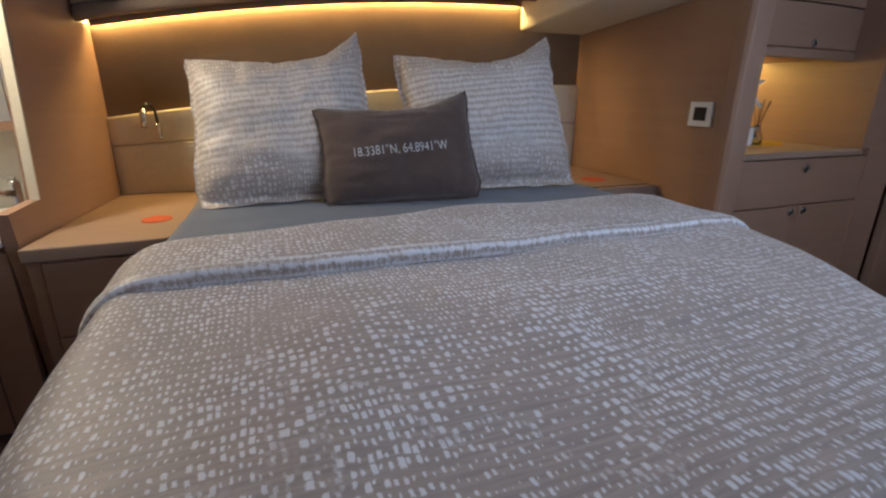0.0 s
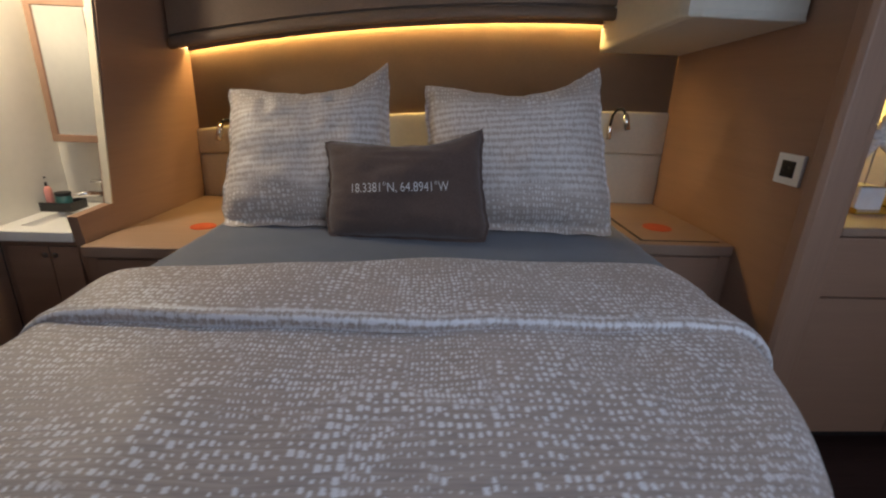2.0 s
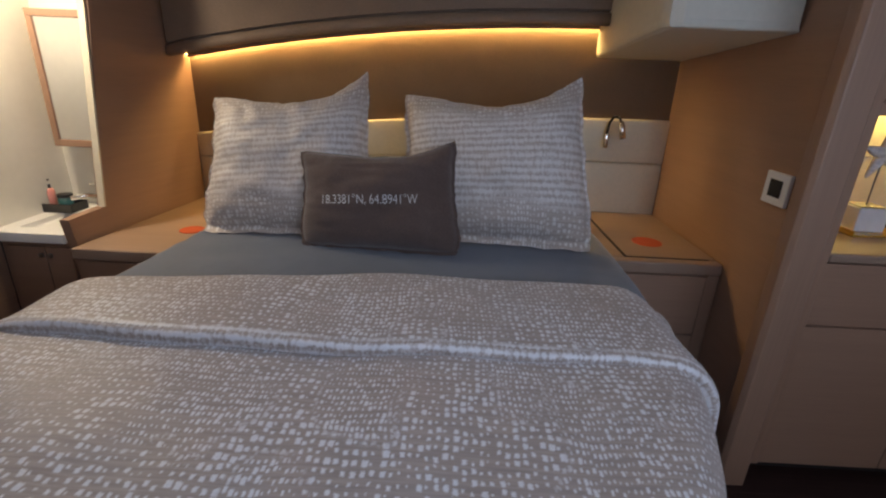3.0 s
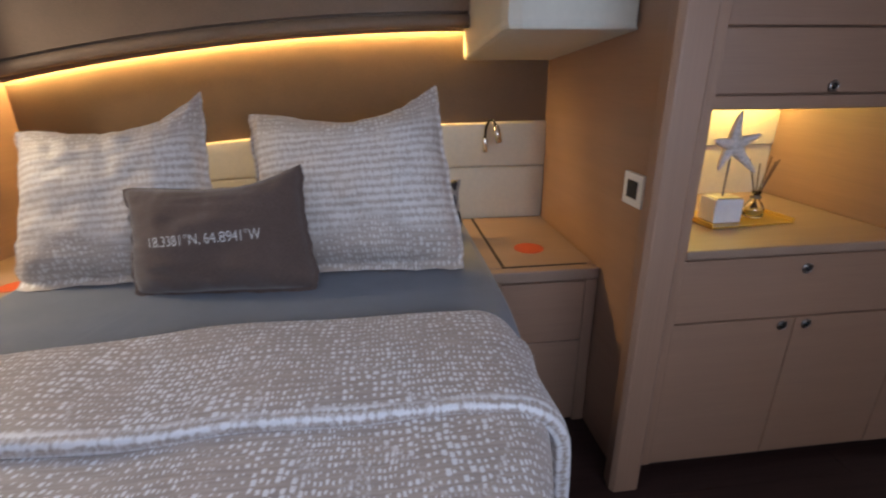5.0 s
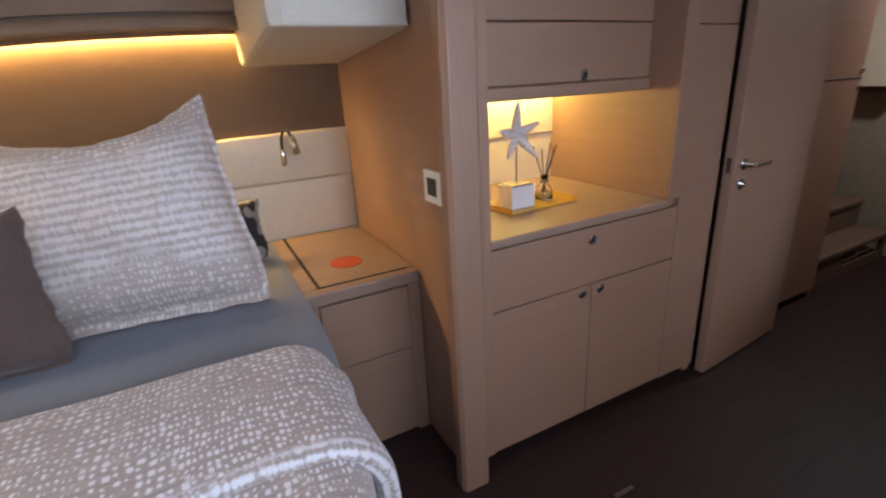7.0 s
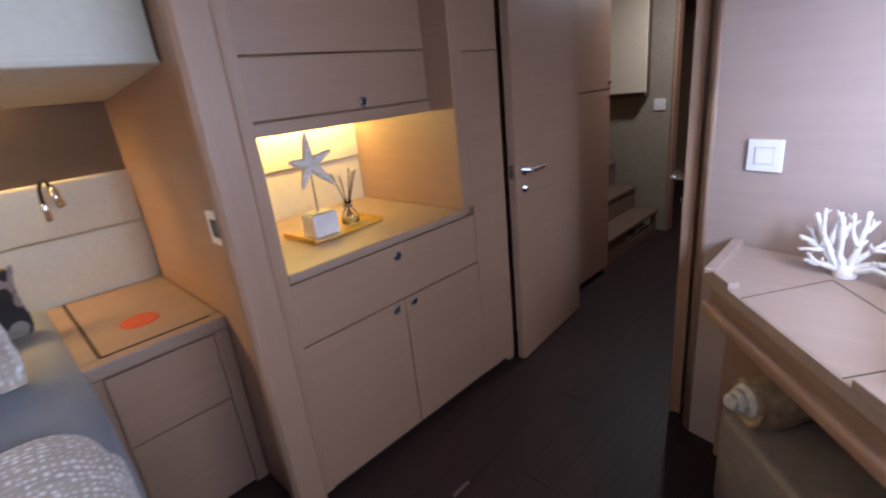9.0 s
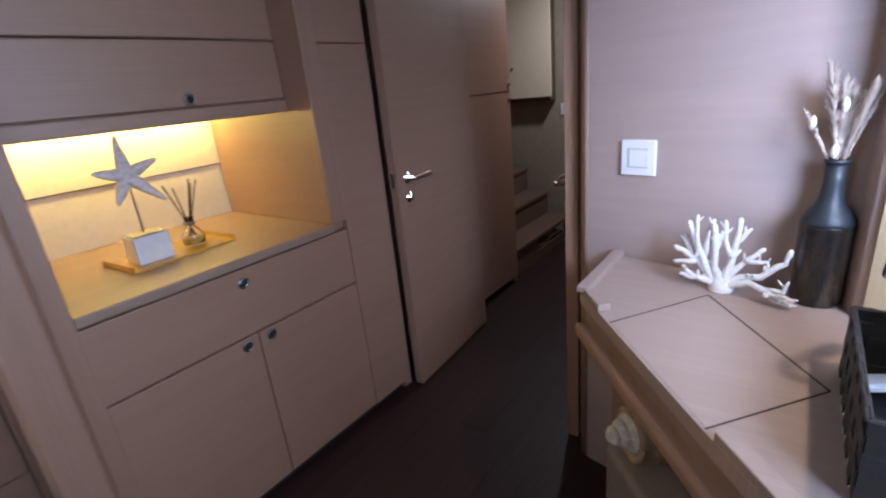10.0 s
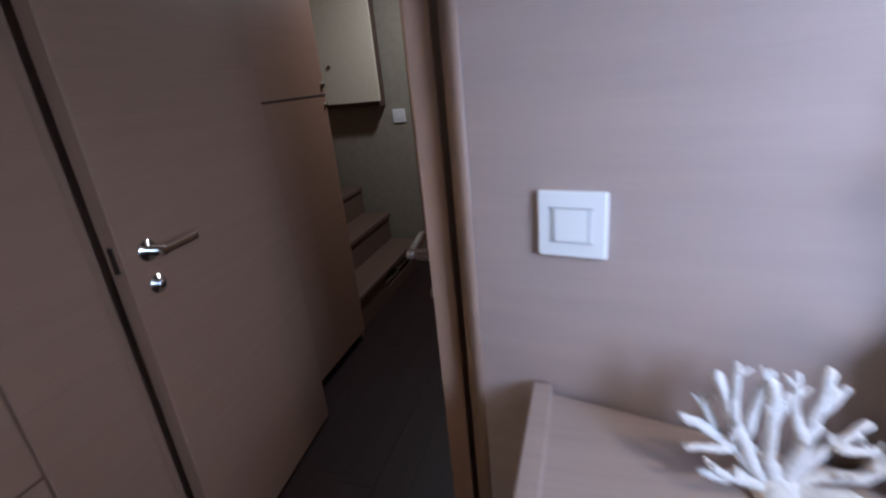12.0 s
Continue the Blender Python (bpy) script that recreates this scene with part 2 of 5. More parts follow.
def part(name, bm, mat, parent=None, label="", smooth=False):
    """Links a bmesh, laid out in world places, as one mesh under its thing."""
    home = ORIGIN[parent.name] if parent else Vector()
    bmesh.ops.translate(bm, verts=bm.verts, vec=-home if parent else SPACE)
    me = bpy.data.meshes.new(name)
    bm.to_mesh(me)
    bm.free()
    me.materials.append(mat)
    if smooth:
        for p in me.polygons:
            p.use_smooth = True
    ob = new(name, me)
    ORIGIN[ob.name] = home
    if parent:
        ob.parent = parent
    return tagged(ob, label)


def setting(name, bm, mat, label, category, smooth=False):
    return tagged(part(name, bm, mat, None, "", smooth), label, category, "", "structure")


def join(*bms):
    out = bmesh.new()
    for b in bms:
        me = bpy.data.meshes.new("tmp")
        b.to_mesh(me)
        b.free()
        out.from_mesh(me)
        bpy.data.meshes.remove(me)
    return out


def block(x0, x1, y0, y1, z0, z1, bev=0.002, seg=2, m=None):
    bm = bmesh.new()
    bmesh.ops.create_cube(bm, size=1.0)
    for v in bm.verts:
        v.co = Vector((x0 + (v.co.x + 0.5) * (x1 - x0), y0 + (v.co.y + 0.5) * (y1 - y0), z0 + (v.co.z + 0.5) * (z1 - z0)))
    if bev:
        bmesh.ops.bevel(bm, geom=bm.edges[:], offset=bev, segments=seg, affect="EDGES", profile=0.5)
    if m is not None:
        bm.transform(m)
    return bm


def prism(points, z0, z1, bev=0.0, seg=2, m=None):
    bm = bmesh.new()
    low = [bm.verts.new((x, y, z0)) for x, y in points]
    top = [bm.verts.new((x, y, z1)) for x, y in points]
    n = len(points)
    bm.faces.new(low[::-1])
    bm.faces.new(top)
    for i in range(n):
        bm.faces.new((low[i], low[(i + 1) % n], top[(i + 1) % n], top[i]))
    bmesh.ops.recalc_face_normals(bm, faces=bm.faces)
    if bev:
        bmesh.ops.bevel(bm, geom=bm.edges[:], offset=bev, segments=seg, affect="EDGES", profile=0.5)
    if m is not None:
        bm.transform(m)
    return bm


def loft(sections, closed=True, caps=True):
    bm = bmesh.new()
    rings = [[bm.verts.new(p) for p in s] for s in sections]
    for a, b in zip(rings, rings[1:]):
        n = len(a)
        for i in range(n if closed else n - 1):
            j = (i + 1) % n
            bm.faces.new((a[i], a[j], b[j], b[i]))
    if caps and closed:
        bm.faces.new(rings[0][::-1])
        bm.faces.new(rings[-1])
    bmesh.ops.recalc_face_normals(bm, faces=bm.faces)
    return bm


def tube(points, radii, sides=10, caps=True):
    """A round bar along points; radii: one number, or one a point."""
    pts = [Vector(p) for p in points]
    if isinstance(radii, (int, float)):
        radii = [radii] * len(pts)
    rings = []
    up = Vector((0.31, 0.17, 0.93))
    for i, p in enumerate(pts):
        d = (pts[min(i + 1, len(pts) - 1)] - pts[max(i - 1, 0)]).normalized()
        a = d.cross(up)
        if a.length < 0.05:
            a = d.cross(Vector((1, 0, 0)))
        a.normalize()
        c = d.cross(a)
        rings.append([p + radii[i] * (math.cos(2 * math.pi * k / sides) * a + math.sin(2 * math.pi * k / sides) * c) for k in range(sides)])
    return loft(rings, True, caps)


def lathe(profile, at=(0, 0, 0), sides=32, m=None):
    """profile: (radius, height) from bottom to top."""
    rings = [[Vector((max(r, 0.0004) * math.cos(2 * math.pi * k / sides), max(r, 0.0004) * math.sin(2 * math.pi * k / sides), z)) for k in range(sides)] for r, z in profile]
    bm = loft(rings)
    if m is not None:
        bm.transform(m)
    bmesh.ops.translate(bm, verts=bm.verts, vec=at)
    return bm


def cut(wall, *holes):
    """Openings through a wall: holes are bmeshes."""
    me = bpy.data.meshes.new("cutter")
    b = join(*holes)
    bmesh.ops.translate(b, verts=b.verts, vec=SPACE)
    b.to_mesh(me)
    b.free()
    c = bpy.data.objects.new("cutter", me)
    scene.collection.objects.link(c)
    mod = wall.modifiers.new("opening", "BOOLEAN")
    mod.object, mod.solver = c, "EXACT"
    done = bpy.data.meshes.new_from_object(wall.evaluated_get(bpy.context.evaluated_depsgraph_get()))
    wall.modifiers.clear()
    wall.data = done
    bpy.data.objects.remove(c)
    return wall


# ---- plan ----
def head_y(x):
    """The headboard wall runs a little aslant."""
    return -0.004 - 0.047 * x


def cove_z(x):
    """Cambered underside of the overhead locker."""
    return 1.526 - 0.195 * ((min(x, -0.38) + 0.38) / 1.98) ** 2


def cream_z(x):
    return 1.142 - 0.172 * (x / 2.37) ** 2


XL, XR = -2.36, 0.0
CEIL = 1.98
SOUTH = -2.86
CAB_Y = -1.022


def along(x0, x1, n, sec):
    return loft([sec(x0 + (x1 - x0) * i / n) for i in range(n + 1)])


# ---- setting: floor, ceiling, walls ----
floor = setting("floor", block(-3.0, 5.8, -3.0, 0.3, -0.06, -0.004, 0), seam_and_recess_dark, "dark gaps under the wenge floor boards", "floor")
ceiling_ob = setting("ceiling", block(-3.02, 5.8, -3.0, 0.35, CEIL, CEIL + 0.05, 0), ceiling_paint, "pale padded headliner cut for an assumed deck hatch", "ceiling")
# unseen opening and frame, added to go with the overhead fill lamp
cut(ceiling_ob, block(-1.57, -0.93, -2.01, -1.49, CEIL - 0.1, CEIL + 0.2, 0))
hatch = setting("assumed_hatch_frame", join(block(-1.57, -0.93, -2.035, -2.005, CEIL - 0.012, CEIL + 0.02, 0.003), block(-1.57, -0.93, -1.495, -1.465, CEIL - 0.012, CEIL + 0.02, 0.003),
                                     block(-1.60, -1.57, -2.035, -1.465, CEIL - 0.012, CEIL + 0.02, 0.003), block(-0.93, -0.90, -2.035, -1.465, CEIL - 0.012, CEIL + 0.02, 0.003)), white_plastic, "white frame of an assumed deck hatch, out of view", "hatch")

setting("wall_head", along(-3.0, 0.9, 20, lambda x: [(x, head_y(x) + 0.022, 0), (x, head_y(x) + 0.09, 0), (x, head_y(x) + 0.09, CEIL), (x, head_y(x) + 0.022, CEIL)]),
        brown, "dark brown padded wall behind the bed head", "wall")
setting("wall_bulkhead_right", block(XR, 0.045, -1.0, head_y(0) + 0.02, 0, CEIL, 0.001), oak, "oak veneered bulkhead beside the bed", "wall")
# end post of the bulkhead, softly rounded
setting("trim_post", prism([(-0.052, -1.0), (-0.058, -1.05), (-0.045, -1.066), (0.035, -1.066), (0.048, -1.05), (0.048, -1.0)], 0, CEIL, 0.004), oak_up, "solid oak post closing the bulkhead", "trim")
left = [(0.165, 0.0), (0.165, CEIL), (-0.37, CEIL), (-0.42, 1.48), (-0.475, 1.10), (-0.525, 0.742), (-0.70, 0.732), (-0.67, 0.50), (-0.645, 0.0)]
bm = bmesh.new()
fa = [bm.verts.new((XL + 0.12 * (y - 0.1), y, z)) for y, z in left]
fb = [bm.verts.new((XL + 0.12 * (y - 0.1) - 0.035, y, z)) for y, z in left]
bm.faces.new(fa), bm.faces.new(fb[::-1])
for i in range(len(left)):
    j = (i + 1) % len(left)
    bm.faces.new((fa[i], fb[i], fb[j], fa[j]))
bmesh.ops.recalc_face_normals(bm, faces=bm.faces)
setting("wall_bulkhead_left", bm, oak, "oak bulkhead with a stepped lower edge", "wall")
edge_line = [(-0.372, CEIL), (-0.422, 1.48), (-0.477, 1.10), (-0.527, 0.742)]
setting("trim_bulkhead_edge", loft([[(XL - 0.072, y, z), (XL - 0.098, y, z), (XL - 0.098, y - 0.008, z), (XL - 0.072, y - 0.008, z)] for y, z in edge_line]), cream, "pale edging strip along the bulkhead", "trim")

# south hull side with a long window
wall_s = setting("wall_south", block(-3.0, 5.8, SOUTH - 0.1, SOUTH, 0, CEIL, 0), oak_wall, "hull side lining with a long window", "wall")
cut(wall_s, block(-1.75, 0.66, SOUTH - 0.3, SOUTH + 0.2, 1.18, 1.66, 0))
w1 = thing("window_1", (-0.55, SOUTH, 1.18), "long hull window with a slim pale frame", "window", "", "structure")
part("window_frame", join(block(-1.78, 0.69, SOUTH - 0.03, SOUTH + 0.012, 1.15, 1.182, 0.003), block(-1.78, 0.69, SOUTH - 0.03, SOUTH + 0.012, 1.658, 1.69, 0.003),
                          block(-1.78, -1.748, SOUTH - 0.03, SOUTH + 0.012, 1.182, 1.658, 0.003), block(0.658, 0.69, SOUTH - 0.03, SOUTH + 0.012, 1.182, 1.658, 0.003)), oak_up, w1)
pn = part("pane", block(-1.75, 0.66, SOUTH - 0.085, SOUTH - 0.078, 1.17, 1.67, 0), pane, w1)
pn.visible_shadow = False

space(0, 0.078, 0)
# partition with the switch, a little aslant
P0, P1 = Vector((1.151, -1.875, 0)), Vector((1.005, -2.60, 0))
pd = (P1 - P0).normalized()
pn2 = Vector((-pd.y, pd.x, 0))
if pn2.x < 0:
    pn2 = -pn2
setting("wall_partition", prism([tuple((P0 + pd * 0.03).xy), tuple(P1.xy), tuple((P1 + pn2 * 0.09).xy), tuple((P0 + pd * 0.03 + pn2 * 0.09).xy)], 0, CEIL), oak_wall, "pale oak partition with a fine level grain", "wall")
c0 = P0 + pd * 0.03 + pn2 * 0.045
rim = [tuple((c0 + 0.0452 * (math.cos(a) * -pn2 + math.sin(a) * -pd)).xy) for a in [math.pi * k / 10 for k in range(11)]]
setting("trim_partition_edge", prism(rim, 0.0, CEIL), oak_edge, "rounded oak edge of the partition", "trim", True)
# pillar at the desk's end and the hull side beyond it
setting("wall_pillar", prism([(1.0, -2.480), (0.940, -2.491), (0.930, -2.503), (0.930, SOUTH), (1.1, SOUTH), (1.06, -2.45)], 0, CEIL, 0.003), oak_wall, "oak pillar at the end of the desk", "wall")
setting("trim_window_jamb", join(block(0.920, 0.929, -2.545, -2.5035, 0.72, CEIL, 0.001), block(0.920, 0.929, -2.66, -2.5475, 0.72, CEIL, 0.001)), ash, "light oak boards lining the window jamb", "trim")
setting("wall_window_reveal", block(0.921, 0.9295, SOUTH, -2.6625, 0.72, CEIL, 0), white_top, "white lining beside the window", "wall")

# washroom, in a space of its own
WX = -2.25
space(-0.15, -0.03, -0.08)
setting("wall_washroom_west", block(-2.72, -2.64, -3.0, 0.3, 0.72, CEIL + 0.08, 0), washroom_paint, "glossy cream washroom wall", "wall")
cut(bpy.data.objects["wall_washroom_west"], block(-2.9, -2.5, -1.05, -0.79, 1.36, 1.70, 0))
setting("wall_washroom_wainscot", block(-2.72, -2.632, -3.0, -0.6305, 0.08, 0.722, 0.002), oak, "oak wainscot below the washroom wall", "wall")
setting("trim_wainscot_cap", block(-2.64, -2.620, -3.0, -0.66, 0.722, 0.742, 0.004), oak_top, "oak cap on the wainscot", "trim")
setting("wall_washroom_north", block(-2.72, WX - 0.06, -0.22, -0.17, 0.08, CEIL + 0.08, 0), washroom_paint, "cream washroom wall behind the basin", "wall")
setting("ceiling_washroom", block(-2.64, WX - 0.06, -1.6, -0.22, 1.852, 1.877, 0.002), washroom_paint, "white washroom ceiling panel", "ceiling")
wp = thing("window_2", (-2.66, -0.92, 1.36), "small washroom porthole with a white frame", "window", "", "structure")
part("window_frame", join(block(-2.655, -2.632, -1.07, -1.045, 1.34, 1.72, 0.003), block(-2.655, -2.632, -0.795, -0.77, 1.34, 1.72, 0.003),
                          block(-2.655, -2.632, -1.05, -0.79, 1.34, 1.364, 0.003), block(-2.655, -2.632, -1.05, -0.79, 1.696, 1.72, 0.003)), white_plastic, wp)
pw = part("pane", block(-2.70, -2.695, -1.05, -0.79, 1.36, 1.70, 0), pane, wp)
pw.visible_shadow = False

space(0, 0, 0)

# passage
setting("wall_passage_lockers", block(1.33, 2.408, -0.895, -0.84, 0.05, CEIL, 0.002), oak, "oak locker fronts along the passage", "wall")
setting("trim_locker_seam", join(block(1.72, 2.410, -0.8975, -0.89, 1.210, 1.215, 0), block(1.722, 1.727, -0.8975, -0.89, 0.05, CEIL, 0)), seam_and_recess_dark, "dark joints between the locker fronts", "trim")
setting("wall_passage_back", block(1.20, 1.34, -0.80, -0.76, 0, CEIL, 0), oak, "oak wall behind the open door", "wall")
space(0.39, 0.28, 0)
wf = setting("wall_passage_end", block(3.06, 3.12, -3.2, 0.02, 0, CEIL, 0), plain("olive_passage_wall", (0.30, 0.27, 0.20), 0.6), "olive beige wall at the passage end", "wall")
cut(wf, block(2.9, 3.3, -1.86, -1.20, -0.1, 1.92, 0))
setting("trim_end_doorway", join(block(3.045, 3.135, -1.205, -1.18, 0, 1.94, 0.003), block(3.045, 3.135, -1.88, -1.855, 0, 1.94, 0.003), block(3.045, 3.135, -1.88, -1.18, 1.92, 1.945, 0.003)), oak_up, "oak frame round the far doorway", "trim")
setting("wall_passage_south", block(1.4, 3.06, -2.28, -2.23, 0, CEIL, 0), oak, "oak wall of the passage", "wall")
setting("wall_far_cabin", join(block(5.0, 5.1, -3.2, 0.02, 0, CEIL, 0)), oak, "oak wall of the far cabin", "wall")
space(0, 0, 0)
setting("wall_far_side", block(1.3, 5.8, 0.2, 0.3, 0, CEIL, 0), oak, "oak wall beyond the stairs", "wall")

# ---- headboard and overhead ----
hb = thing("headboard", (-1.1, 0.0, 0.72), "cream leather headboard of two padded bands", "headboard")


def band(z0, z1, bulge=0.004):
    def sec(x):
        y, a, b = head_y(x) + 0.021, z0(x), z1(x)
        return [(x, y, a), (x, y - 0.022, a + 0.002), (x, y - 0.022 - bulge * 0.6, a + 0.012), (x, y - 0.022 - bulge, (a + b) / 2), (x, y - 0.022 - bulge * 0.6, b - 0.012), (x, y - 0.022, b - 0.002), (x, y, b)]
    return along(XL + 0.003, XR - 0.002, 24, sec)


def seam_z(x):
    return 0.5 * (cream_z(x) + 0.70) + 0.012


part("upper_panel", band(lambda x: seam_z(x) + 0.0002, cream_z), cream, hb, smooth=True)
part("lower_panel", band(lambda x: 0.628, lambda x: seam_z(x) - 0.0002), cream, hb, smooth=True)

lk = thing("overhead_locker", (-1.1, 0.0, 1.6), "brown leather overhead locker with a cambered lip", "locker")


def locker_front(x):
    return head_y(x) - 0.16 - 0.03 * math.sin(math.pi * min(1, max(0, (x - XL) / 1.95)))


LX = -0.398
part("body", along(XL + 0.002, LX, 24, lambda x: [(x, head_y(x) + 0.020, cove_z(x) + 0.03), (x, locker_front(x) + 0.02, cove_z(x) + 0.004), (x, locker_front(x) + 0.02, CEIL - 0.002), (x, head_y(x) + 0.020, CEIL - 0.002)]), locker_skin, lk)
part("lip", along(XL + 0.002, LX, 24, lambda x: [(x, locker_front(x) + 0.019, cove_z(x) + 0.0), (x, locker_front(x) - 0.004, cove_z(x) + 0.002), (x, locker_front(x) - 0.012, cove_z(x) + 0.012), (x, locker_front(x) - 0.010, cove_z(x) + 0.045), (x, locker_front(x) + 0.019, cove_z(x) + 0.052)]), locker_skin, lk, "rounded lower lip", True)
part("door", along(XL + 0.002, LX, 24, lambda x: [(x, locker_front(x) + 0.019, cove_z(x) + 0.057), (x, locker_front(x), cove_z(x) + 0.060), (x, locker_front(x), CEIL - 0.012), (x, locker_front(x) + 0.019, CEIL - 0.008)]), locker_skin, lk)
led = thing("led_strip", (-1.1, 0, 1.55), "glowing warm strip light under the overhead locker", "strip light")
part("glowing_strip", along(XL + 0.01, -0.392, 24, lambda x: [(x, head_y(x) + 0.019, cove_z(x) + 0.022), (x, head_y(x) + 0.019, cove_z(x) + 0.012), (x, head_y(x) + 0.007, cove_z(x) + 0.012), (x, head_y(x) + 0.007, cove_z(x) + 0.022)]), led_mat, led)
# added baffle: keeps the strip's light close to the head wall
part("light_baffle", along(XL + 0.01, -0.392, 24, lambda x: [(x, head_y(x) - 0.006, cove_z(x) + 0.026), (x, head_y(x) - 0.006, cove_z(x) - 0.002), (x, head_y(x) - 0.009, cove_z(x) - 0.002), (x, head_y(x) - 0.009, cove_z(x) + 0.026)]), locker_skin, led, "slim baffle added to cut off the strip's light")

# padded cream box in the corner above the nightstand
bz = 1.398
sec_lo = [(-0.388, 0.012), (-0.395, -0.70), (-0.385, -0.745), (-0.35, -0.760), (-0.003, -0.760), (-0.003, -0.006)]
def casing_ring(out, z):
    return [(x - out, y - out * 0.7, z + (0.0 if y > -0.3 else 0.058)) for x, y in sec_lo]


bx = thing("ceiling_box", (-0.18, -0.33, CEIL), "cream padded casing in the corner under the ceiling", "casing")
part("underside", loft([casing_ring(-0.010, bz + 0.010), casing_ring(0.0, bz + 0.014), casing_ring(0.005, bz + 0.024), casing_ring(0.006, bz + 0.034)]), white_liner, bx, "padded underside")
upper = [[(x, y, z if i == 0 else CEIL - 0.003) for x, y, z in casing_ring(0.0065, bz + 0.0345)] for i in (0, 1)]
part("body", loft(upper), white_liner, bx)


def reading_lamp(base, lean):
    x, y, z = base
    t = thing("reading_lamp", base, "chrome gooseneck reading lamp on the headboard", "lamp", "reading lamps")
    part("base", lathe([(0.0, 0), (0.011, 0), (0.012, 0.004), (0.012, 0.06), (0.010, 0.066), (0, 0.067)], (x, y - 0.014, z - 0.05), 20), chrome, t, smooth=True)
    s = lean
    part("neck", tube([(x, y - 0.014, z + 0.015), (x + s * 0.003, y - 0.022, z + 0.068), (x + s * 0.012, y - 0.050, z + 0.098), (x + s * 0.024, y - 0.084, z + 0.101), (x + s * 0.032, y - 0.108, z + 0.078)], 0.0062, 10), black_metal, t, smooth=True)
    part("head", tube([(x + s * 0.031, y - 0.106, z + 0.082), (x + s * 0.035, y - 0.114, z + 0.060), (x + s * 0.043, y - 0.128, z + 0.008)], [0.009, 0.0145, 0.0155], 16), chrome, t, "polished lamp head", True)
    part("lens", tube([(x + s * 0.0431, y - 0.1281, z + 0.0075), (x + s * 0.0434, y - 0.1283, z + 0.0065)], [0.0125, 0.0115], 14), screen_dark, t)


reading_lamp((-0.295, head_y(-0.295) - 0.012, 1.055), 0.9)
reading_lamp((-2.16, head_y(-2.16) - 0.012, 0.93), -0.9)
so = thing("wall_socket", (-2.03, head_y(-2.03) - 0.012, 0.83), "cream wall socket set in the headboard", "socket")
y = head_y(-2.03) - 0.020
part("plate", block(-2.07, -1.99, y - 0.010, y + 0.012, 0.785, 0.865, 0.003), cream, so)
part("insert", block(-2.055, -2.005, y - 0.013, y - 0.009, 0.80, 0.85, 0.003), white_liner, so)

SX = XL - 0.034
sp = thing("spotlight", (SX, -0.205, 1.60), "round chrome rimmed spotlight high on the bulkhead", "spotlight")
mm = Matrix.Translation((SX - 0.001, -0.205, 1.60)) @ Matrix.Diagonal((0.9, 0.9, 1, 1)) @ pose(0, 0, 0, 0, 90, 0)
part("rim", lathe([(0.0, 0), (0.052, 0), (0.055, 0.008), (0.050, 0.022), (0.040, 0.028), (0.036, 0.02), (0.0, 0.02)], sides=28, m=mm), chrome, sp, smooth=True)
part("face", lathe([(0.0, 0.02), (0.034, 0.021), (0.030, 0.03), (0.0, 0.034)], sides=24, m=mm), white_plastic, sp, smooth=True)

# ---- nightstands ----
space(0, 0, -0.036)
ns = thing("nightstand", (-0.22, -0.4, 0), "oak bedside cabinet with a flush lid and two drawers", "nightstand", "nightstands")
NX0, NX1, NY0, NY1 = -0.412, -0.003, -0.700, 0.0
part("body", block(NX0 + 0.006, NX1, NY0 + 0.022, NY1, 0.04, 0.672, 0.002), oak, ns)
part("top", join(block(NX0, NX1, NY0, -0.652, 0.672, 0.716, 0.006, 3), block(NX0, -0.355, -0.6518, NY1, 0.672, 0.716, 0.004), block(-0.3545, NX1, -0.6518, NY1, 0.672, 0.706, 0.0)), oak_top, ns)
part("lid", block(-0.345, NX1 - 0.004, -0.645, NY1 - 0.0015, 0.7062, 0.7165, 0.001), oak_top, ns)
part("lid_joint", join(block(-0.3545, -0.3455, -0.6515, NY1 - 0.002, 0.7062, 0.7172, 0), block(-0.3545, NX1 - 0.03, -0.6515, -0.6455, 0.7062, 0.7172, 0)), seam_and_recess_dark, ns, "dark joint round the lid")
part("drawer_front", block(NX0 + 0.045, NX1 - 0.05, NY0 + 0.002, NY0 + 0.021, 0.42, 0.664, 0.002), oak, ns)
part("drawer_front", block(NX0 + 0.045, NX1 - 0.05, NY0 + 0.002, NY0 + 0.021, 0.05, 0.414, 0.002), oak, ns)
part("stile", block(NX0 + 0.008, NX0 + 0.042, NY0 + 0.004, NY0 + 0.0215, 0.03, 0.670, 0.002), oak_up, ns)
part("stile", block(NX1 - 0.047, NX1 - 0.001, NY0 + 0.004, NY0 + 0.0215, 0.03, 0.670, 0.002), oak_up, ns)
dk = thing("charging_pad", (-0.165, -0.56, 0.717), "flat orange disc let into the bedside lid", "charging pad", "orange discs")
part("disc", lathe([(0, 0), (0.060, 0), (0.060, 0.002), (0.058, 0.003), (0, 0.003)], (-0.20, -0.465, 0.7168), 36), orange, dk)

space(0, 0, -0.082)
nl = thing("nightstand", (-2.1, -0.35, 0), "oak bedside cabinet against the stepped bulkhead", "nightstand", "nightstands")
LX1 = -2.02
pts = [(XL - 0.085, -0.735), (LX1 - 0.045, -0.735), (LX1, -0.69), (LX1 + 0.03, 0.085), (XL + 0.004, 0.10)]
part("top", prism(pts, 0.672, 0.716, 0.005), oak_top, nl)
ins = [(XL - 0.08, -0.715), (LX1 - 0.052, -0.715), (LX1 - 0.008, -0.68), (LX1 + 0.02, 0.08), (XL + 0.005, 0.095)]
part("body", prism(ins, 0.084, 0.6715), oak, nl)
